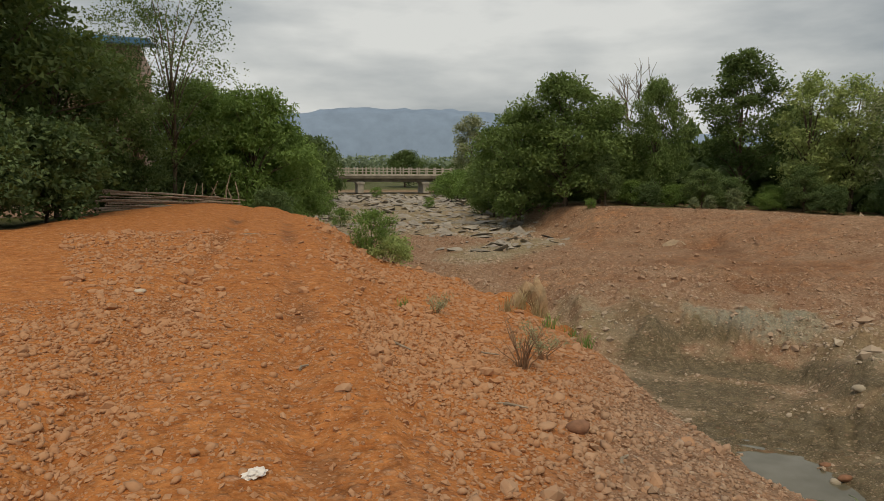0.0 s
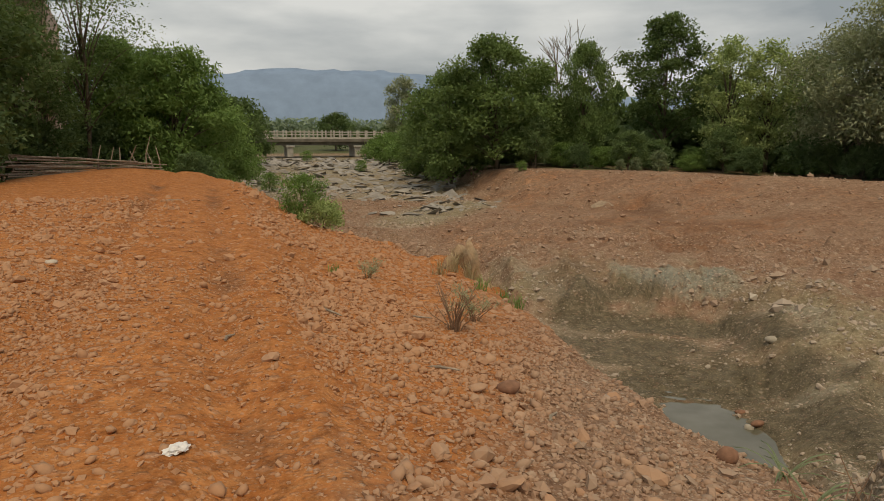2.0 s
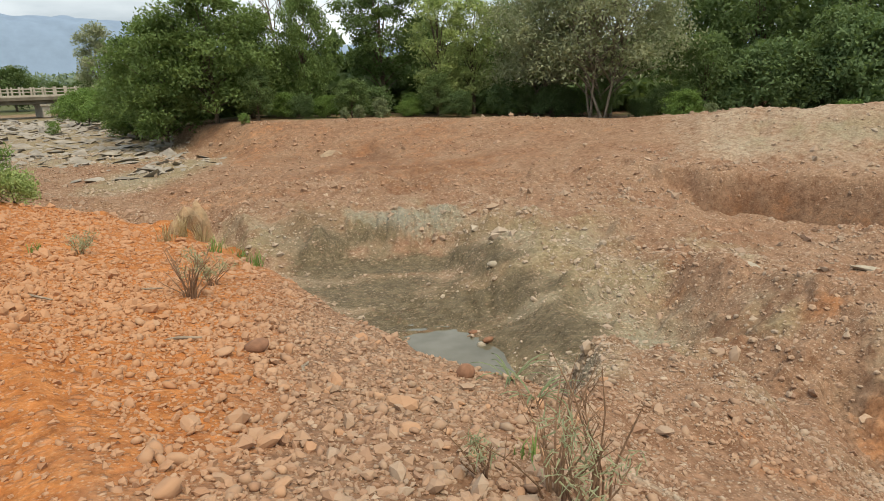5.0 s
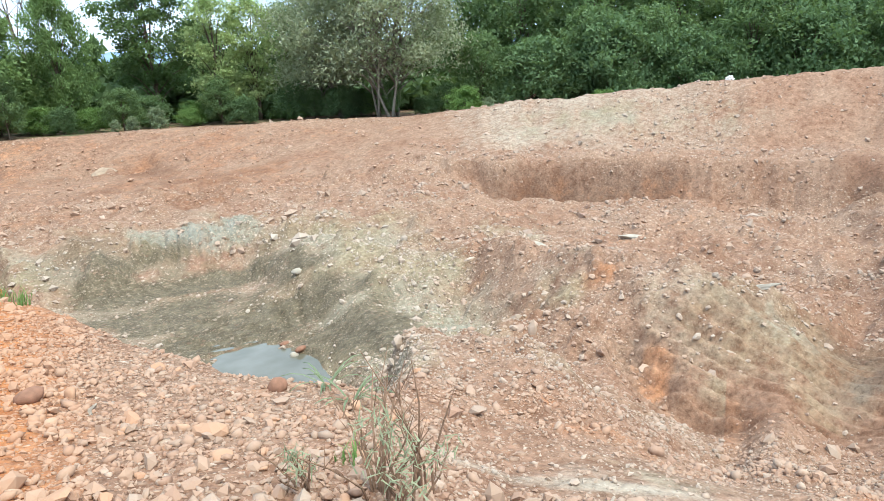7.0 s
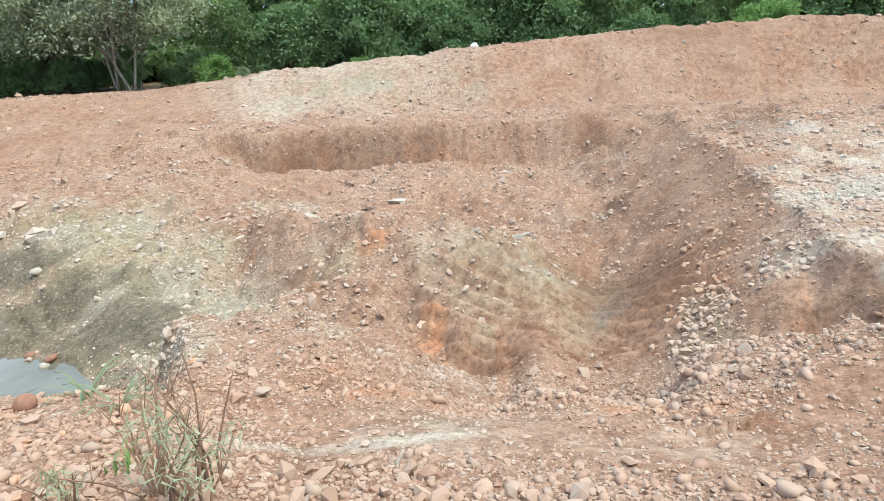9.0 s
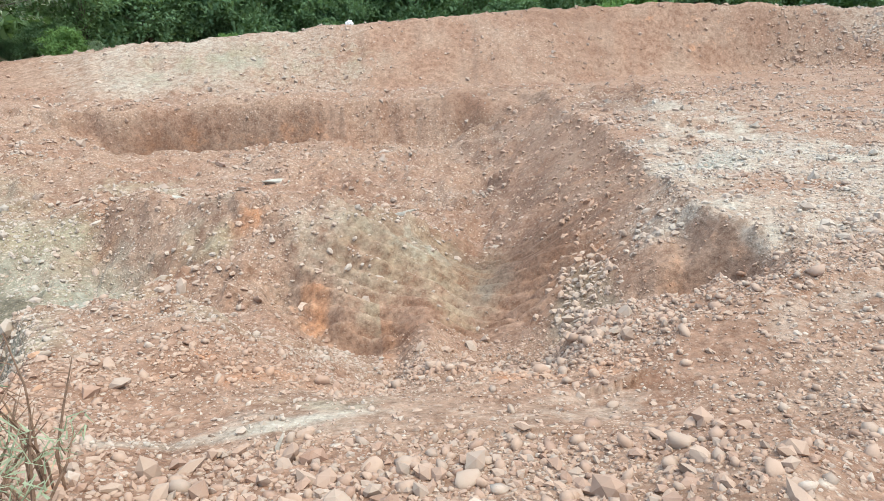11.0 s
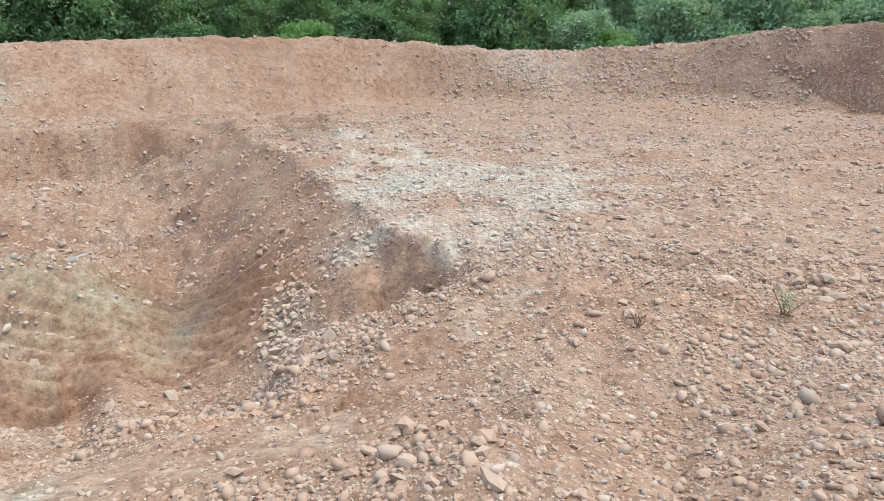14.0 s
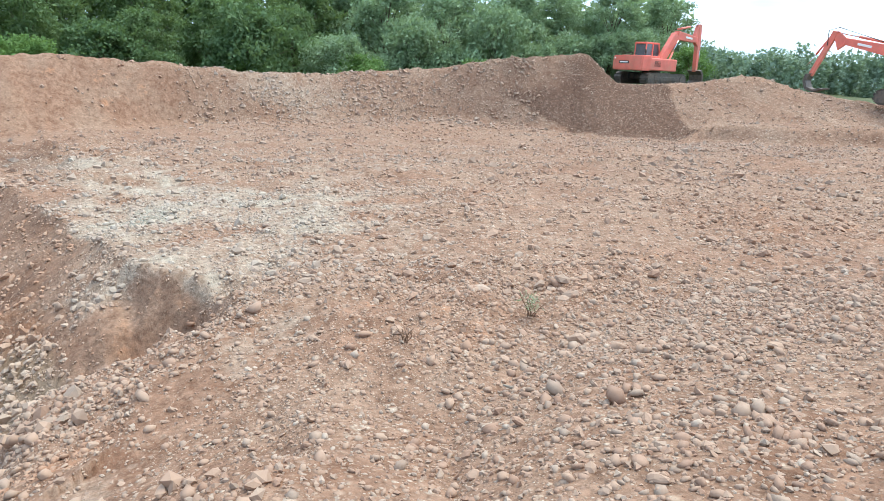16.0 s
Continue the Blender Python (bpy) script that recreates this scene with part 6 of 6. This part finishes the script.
# ---------------------------------------------------------------- road bridge over the river bed
DECK = plain("stained_concrete", (0.17, 0.155, 0.13), 0.95, 0, 0.3, 1.2, 0.1, (0.09, 0.08, 0.06))
CONCRETE = plain("weathered_concrete", (0.44, 0.41, 0.36), 0.9, 0, 0.2, 1.6, 0.2, (0.20, 0.18, 0.14))


def bridge():
    a, b = Vector((*polar(-15.0, 101), 1.2)), Vector((*polar(1.5, 104), 1.05))
    d = b - a
    m = Matrix.Translation(a) @ Euler((0, 0, math.atan2(d.y, d.x))).to_matrix().to_4x4()
    L = d.length
    base = thing("road_bridge", m, "low concrete road bridge with a pale post-and-rail parapet", "bridge")
    bm = box(bmesh.new(), (L, 5.6, 0.42), (L / 2, 2.6, -0.95), bevel=0.04)
    part("deck", bm, DECK, base)
    for y in (0.6, 2.6, 4.6):
        part("girder", box(bmesh.new(), (L, 0.4, 0.5), (L / 2, y, -1.41), bevel=0.02), DECK, base)
    for x in (L * 0.16, L * 0.495, L * 0.83):
        pier = part("pier", box(bmesh.new(), (0.9, 4.6, 1.8), (x, 2.6, -2.5), bevel=0.1), CONCRETE, base)
        part("cap", box(bmesh.new(), (1.3, 5.0, 0.28), (x, 2.6, -1.80), bevel=0.03), CONCRETE, pier)
    for y in (0.05, 5.15):
        part("kerb", box(bmesh.new(), (L, 0.3, 0.22), (L / 2, y, -0.63), bevel=0.02), CONCRETE, base)
        for z, t in ((0.28, 0.15), (-0.12, 0.11)):
            part("rail", box(bmesh.new(), (L, 0.12, t), (L / 2, y, z), bevel=0.015), CONCRETE, base)
        n = int(L / 1.25)
        for k in range(n + 1):
            part("post", box(bmesh.new(), (0.22, 0.2, 1.05), (k * L / n, y, 0.0), bevel=0.02), CONCRETE, base)


bridge()


def light_truck(az, r):
    """A small white box lorry on the bridge, side on."""
    base = thing("light_truck", pose(*polar(az, r), 0.45, 0, 0, 8), "small white box lorry crossing the bridge", "truck")
    paint = plain("white_paint", (0.75, 0.75, 0.73), 0.4, 0, 0.06, 2, 0.5)
    rubber, glass = plain("black_rubber", (0.02, 0.02, 0.02), 0.9), plain("dark_glass", (0.03, 0.04, 0.05), 0.08, 0, 0.1, 2, 0.6)
    part("box_body", box(bmesh.new(), (2.7, 1.7, 1.5), (-0.7, 0, 1.3), bevel=0.05), paint, base)
    cab = part("cab", prism(bmesh.new(), [(0.75, 0.4), (2.1, 0.4), (2.1, 1.05), (1.75, 1.75), (0.75, 1.8)], -0.8, 0.8), paint, base)
    for y in (-0.81, 0.81):
        part("window", box(bmesh.new(), (0.7, 0.02, 0.45), (1.25, y, 1.4), bevel=0.005), glass, cab)
    part("chassis", box(bmesh.new(), (4.0, 0.8, 0.16), (0, 0, 0.45), bevel=0.02), rubber, base)
    for x in (-1.2, 1.35):
        for y in (-0.7, 0.7):
            part("wheel", disc(bmesh.new(), 0.31, 0.2, (x, y, 0.31)), rubber, base)


light_truck(-11.9, 102.8)


# ---------------------------------------------------------------- house behind the trees
def house(az, r):
    wall_m = plain("pink_plaster", (0.62, 0.42, 0.35), 0.9, 0, 0.12, 1.2, 0.2, (0.36, 0.25, 0.20))
    roof_m = plain("blue_sheet_roof", (0.08, 0.26, 0.50), 0.45, 0.3, 0.15, 1.5, 0.5)
    glass, white = plain("window_glass", (0.04, 0.05, 0.06), 0.08, 0, 0.1, 2, 0.6), plain("white_frame", (0.75, 0.73, 0.70), 0.5, 0, 0.06, 3)
    p = at_bearing(az, r)
    base = thing("house", pose(p.x, p.y, p.z, 0, 0, -az - 12), "two-storey pink plastered house with a blue sheet roof", "house")
    part("wall", box(bmesh.new(), (11, 8, 8.2), (0, 4, 4.1), bevel=0.03), wall_m, base)
    bm = bmesh.new()
    for k in range(46):
        x0 = -6.0 + k * 12 / 46
        prism(bm, [(x0, 0), (x0 + 0.13, 0.05), (x0 + 0.26, 0)], 0, 9.4)
    bmesh.ops.transform(bm, matrix=pose(0, -0.7, 8.35, 7), verts=bm.verts[:])
    part("roof", bm, roof_m, base)
    part("fascia", box(bmesh.new(), (12, 0.08, 0.3), (0, -0.72, 8.3), bevel=0.01), roof_m, base)
    part("floor_band", box(bmesh.new(), (11.1, 0.25, 0.3), (0, -0.05, 4.2), bevel=0.02), white, base)
    for z in (2.0, 6.0):
        for x in (-4.0, -1.4, 1.4, 4.0):
            w = part("window", box(bmesh.new(), (1.3, 0.06, 1.5), (x, -0.02, z), bevel=0.005), glass, base)
            for dx, dz, sx, sz in ((0, 0.78, 1.46, 0.1), (0, -0.78, 1.6, 0.1), (-0.68, 0, 0.09, 1.5), (0.68, 0, 0.09, 1.5), (0, 0, 0.06, 1.5)):
                part("frame", box(bmesh.new(), (sx, 0.14, sz), (x + dx, -0.05, z + dz), bevel=0.008), white, w)


house(-32.0, 37)


# ---------------------------------------------------------------- excavators
ORANGE_PAINT = plain("orange_red_paint", (0.76, 0.17, 0.12), 0.42, 0, 0.12, 1.8, 0.45, (0.50, 0.26, 0.18))
STEEL = plain("worn_track_steel", (0.13, 0.11, 0.095), 0.65, 0.6, 0.3, 6, 0.4, (0.25, 0.17, 0.12))
BLACK = plain("black_fittings", (0.035, 0.032, 0.03), 0.7, 0, 0.3, 6, 0.3, (0.20, 0.14, 0.10))
CHROME = plain("hydraulic_rod", (0.6, 0.6, 0.6), 0.2, 1.0, 0.05, 4)
CABGLASS = plain("cab_glass", (0.10, 0.12, 0.13), 0.06, 0, 0.15, 2, 0.7)
SIGN = plain("white_lettering", (0.85, 0.83, 0.80), 0.5, 0, 0.05, 5)


def beam(name, a, b, ha, hb, width, mat, parent, label=""):
    """A box beam between two points in the x-z plane, tapering from height ha to hb."""
    a, b = Vector(a), Vector(b)
    d = (b - a).normalized()
    n = Vector((-d.z, 0, d.x))
    o = [(a + n * ha / 2), (b + n * hb / 2), (b - n * hb / 2), (a - n * ha / 2)]
    bm = prism(bmesh.new(), [(q.x, q.z) for q in o], a.y - width / 2, a.y + width / 2)
    bmesh.ops.bevel(bm, geom=bm.edges[:], offset=0.025, segments=1, affect="EDGES")
    return part(name, bm, mat, parent, label)


def ram(a, b, parent, r=0.075, split=0.58):
    """A hydraulic cylinder with its rod."""
    a, b = Vector(a), Vector(b)
    m = a.lerp(b, split)
    c = part("cylinder", tube(bmesh.new(), [a, m], [r, r], 10), ORANGE_PAINT, parent, "", True)
    part("rod", tube(bmesh.new(), [m, b], [r * 0.55, r * 0.55], 8), CHROME, c, "chrome piston rod", True)


def excavator(m, label, knee, pivot, head, tip, bucket_turn):
    base = thing("excavator", m, label, "excavator", "excavators on the spoil heaps")
    under = part("undercarriage", box(bmesh.new(), (2.6, 1.9, 0.36), (0, 0, 0.62), bevel=0.06), BLACK, base)
    part("turntable", disc(bmesh.new(), 0.62, 0.24, (0, 0, 0.90), (0, 0, 0), 28), BLACK, under)
    for y in (-1.15, 1.15):
        belt = [(-1.72, 0.06), (1.72, 0.06), (2.02, 0.22), (2.12, 0.47), (2.02, 0.74), (1.72, 0.88), (-1.72, 0.88), (-2.02, 0.74), (-2.12, 0.47), (-2.02, 0.22)]
        track = part("track", prism(bmesh.new(), [(x * 0.975, 0.47 + (z - 0.47) * 0.93) for x, z in belt], y - 0.27, y + 0.27), STEEL, base)
        pts = [Vector((x, 0, z)) for x, z in belt] + [Vector((belt[0][0], 0, belt[0][1]))]
        run = []
        for p, q in zip(pts, pts[1:]):
            k = max(1, round((q - p).length / 0.2))
            run += [(p.lerp(q, (i + 0.5) / k), math.degrees(math.atan2(-(q - p).z, (q - p).x))) for i in range(k)]
        for p, ang in run:
            part("track_shoe", box(bmesh.new(), (0.165, 0.6, 0.05), (p.x, y, p.z), (0, ang, 0)), STEEL, track)
        sd = 1 if y > 0 else -1
        for x, r in ((-1.7, 0.33), (1.7, 0.33), (-1.0, 0.13), (-0.5, 0.13), (0, 0.13), (0.5, 0.13), (1.0, 0.13)):
            part("roller", disc(bmesh.new(), r, 0.1, (x, y + sd * 0.27, 0.47 if r > 0.2 else 0.24), (90, 0, 0), 18), STEEL, track)
        part("track_frame", box(bmesh.new(), (2.7, 0.1, 0.26), (0, y + sd * 0.27, 0.52), bevel=0.02), STEEL, track)
    body = part("upper_body", box(bmesh.new(), (3.0, 2.6, 0.80), (-0.45, 0, 1.45), bevel=0.07), ORANGE_PAINT, base)
    outline = [(-2.75, -0.9), (-2.55, -1.28), (-1.7, -1.36), (-1.7, 1.36), (-2.55, 1.28), (-2.75, 0.9)]
    bm = prism(bmesh.new(), outline, 1.0, 1.96)
    bmesh.ops.transform(bm, matrix=Matrix(((1, 0, 0, 0), (0, 0, 1, 0), (0, 1, 0, 0), (0, 0, 0, 1))), verts=bm.verts[:])
    bmesh.ops.recalc_face_normals(bm, faces=bm.faces[:])
    bmesh.ops.bevel(bm, geom=bm.edges[:], offset=0.06, segments=2, affect="EDGES")
    weight = part("counterweight", bm, ORANGE_PAINT, base)
    part("name_plate", box(bmesh.new(), (0.02, 0.85, 0.18), (-2.76, 0.1, 1.52), bevel=0.004), BLACK, weight, "black plate with a pale bar")
    part("lettering", box(bmesh.new(), (0.012, 0.7, 0.07), (-2.775, 0.1, 1.52)), SIGN, weight, "pale bar in place of lettering")
    for y in (-0.75, 0.9):
        part("tail_lamp", box(bmesh.new(), (0.03, 0.2, 0.1), (-2.73, y, 1.78), bevel=0.01), SIGN, weight)
    part("engine_hood", box(bmesh.new(), (1.5, 2.0, 0.16), (-1.35, -0.1, 1.93), bevel=0.04), ORANGE_PAINT, body)
    part("exhaust", tube(bmesh.new(), [(-1.5, -0.6, 1.95), (-1.5, -0.6, 2.3), (-1.58, -0.6, 2.4)], [0.06, 0.06, 0.06], 8), BLACK, body)
    part("grab_rail", tube(bmesh.new(), [(-0.7, 1.2, 1.9), (-0.7, 1.2, 2.2), (-1.8, 1.2, 2.2), (-1.8, 1.2, 1.9)], [0.02] * 4, 6), BLACK, body)
    for k in range(5):
        part("louvre", box(bmesh.new(), (0.6, 0.025, 0.03), (-1.0, -1.305, 1.35 + 0.07 * k), (20, 0, 0)), BLACK, body)
    cab = part("cab", prism(bmesh.new(), [(-0.35, 1.1), (1.15, 1.1), (1.25, 1.75), (0.95, 2.86), (-0.35, 2.86)], 0.38, 1.32), CABGLASS, base, "glazed cab with dark windows")
    part("cab_roof", box(bmesh.new(), (1.5, 1.02, 0.12), (0.3, 0.85, 2.90), bevel=0.04), ORANGE_PAINT, cab)
    part("cab_base", box(bmesh.new(), (1.62, 1.0, 0.62), (0.43, 0.85, 1.38), bevel=0.03), ORANGE_PAINT, cab)
    for x, z0, x1, z1 in ((-0.35, 1.6, -0.35, 2.88), (0.35, 1.6, 0.35, 2.88), (1.24, 1.65, 0.95, 2.88)):
        for y in (0.37, 1.33):
            part("pillar", tube(bmesh.new(), [(x, y, z0), (x1, y, z1)], [0.055, 0.055], 6), ORANGE_PAINT, cab)
    part("mirror", box(bmesh.new(), (0.05, 0.22, 0.34), (1.0, 1.62, 2.3), bevel=0.02), BLACK, cab)
    foot = (0.55, -0.1, 1.55)
    boom = beam("boom", foot, knee, 0.42, 0.62, 0.44, ORANGE_PAINT, base)
    beam("boom_front", knee, pivot, 0.62, 0.38, 0.42, ORANGE_PAINT, boom)
    mid = Vector(knee).lerp(Vector(pivot), 0.55)
    part("lettering", box(bmesh.new(), (0.75, 0.46, 0.13), (mid.x, mid.y, mid.z), (0, -math.degrees(math.atan2(pivot[2] - knee[2], pivot[0] - knee[0])), 0)), SIGN, boom, "pale bar in place of lettering")
    for y in (-0.42, 0.22):
        ram((0.95, y, 1.25), (knee[0] - 0.1, y, knee[2] - 0.35), boom)
    stick_arm = beam("stick", head, tip, 0.32, 0.24, 0.32, ORANGE_PAINT, base)
    part("gusset", prism(bmesh.new(), [(head[0] - 0.16, head[2]), (pivot[0] - 0.28, pivot[2]), (pivot[0] + 0.30, pivot[2] - 0.5), (head[0] + 0.16, head[2])], -0.24, 0.04), ORANGE_PAINT, stick_arm)
    k2, h2 = Vector(knee), Vector(head)
    ram((k2.x + 0.1, -0.1, k2.z + 0.42), (h2.x - 0.05, -0.1, h2.z - 0.05), stick_arm, 0.07)
    part("hose", tube(bmesh.new(), [(k2.x, 0.1, k2.z + 0.36), (k2.x + 0.8, 0.14, k2.z + 0.62), (h2.x - 0.2, 0.14, h2.z + 0.2), (h2.x + 0.35, 0.1, h2.z + 0.05), (h2.x + 0.3, 0.1, h2.z - 0.8)], [0.025] * 5, 6), BLACK, stick_arm)
    ram((h2.x + 0.28, -0.1, h2.z - 0.35), (tip[0] + 0.32, -0.1, tip[2] + 0.55), stick_arm, 0.06)
    out = [(0.12, 0.12), (0.32, -0.25), (0.25, -0.75), (-0.15, -1.0), (-0.62, -0.95), (-0.55, -0.86), (-0.2, -0.88), (0.12, -0.66), (0.16, -0.25), (-0.12, 0.1)]
    ca, sa = math.cos(radians(bucket_turn)), math.sin(radians(bucket_turn))
    out = [(tip[0] + x * ca - z * sa, tip[2] + x * sa + z * ca) for x, z in out]
    bucket = part("bucket", prism(bmesh.new(), out, -0.65, 0.45), STEEL, base, "worn steel bucket")
    for k in range(5):
        x, z = out[4]
        part("tooth", box(bmesh.new(), (0.26, 0.09, 0.07), (x - 0.06 * ca, -0.58 + k * 0.24, z - 0.06 * sa), (0, -bucket_turn, 0), 0.01), STEEL, bucket)


def machine_pose(az, r, heading, dz=0.0):
    p = at_bearing(az, r)
    return pose(p.x, p.y, p.z + dz, 0, 0, 90 - heading)


excavator(machine_pose(137.2, 51.0, 178, -0.15), "orange-red crawler excavator with its boom raised, on a spoil heap",
          (2.1, -0.1, 3.55), (4.3, -0.1, 3.35), (4.55, -0.1, 4.45), (4.75, -0.1, 1.15), 10)
excavator(machine_pose(155.3, 46.0, 76, 0.05), "orange-red crawler excavator with its bucket lowered, beside a spoil heap",
          (2.0, -0.1, 2.95), (4.4, -0.1, 3.45), (4.95, -0.1, 4.0), (5.9, -0.1, 1.45), -15)
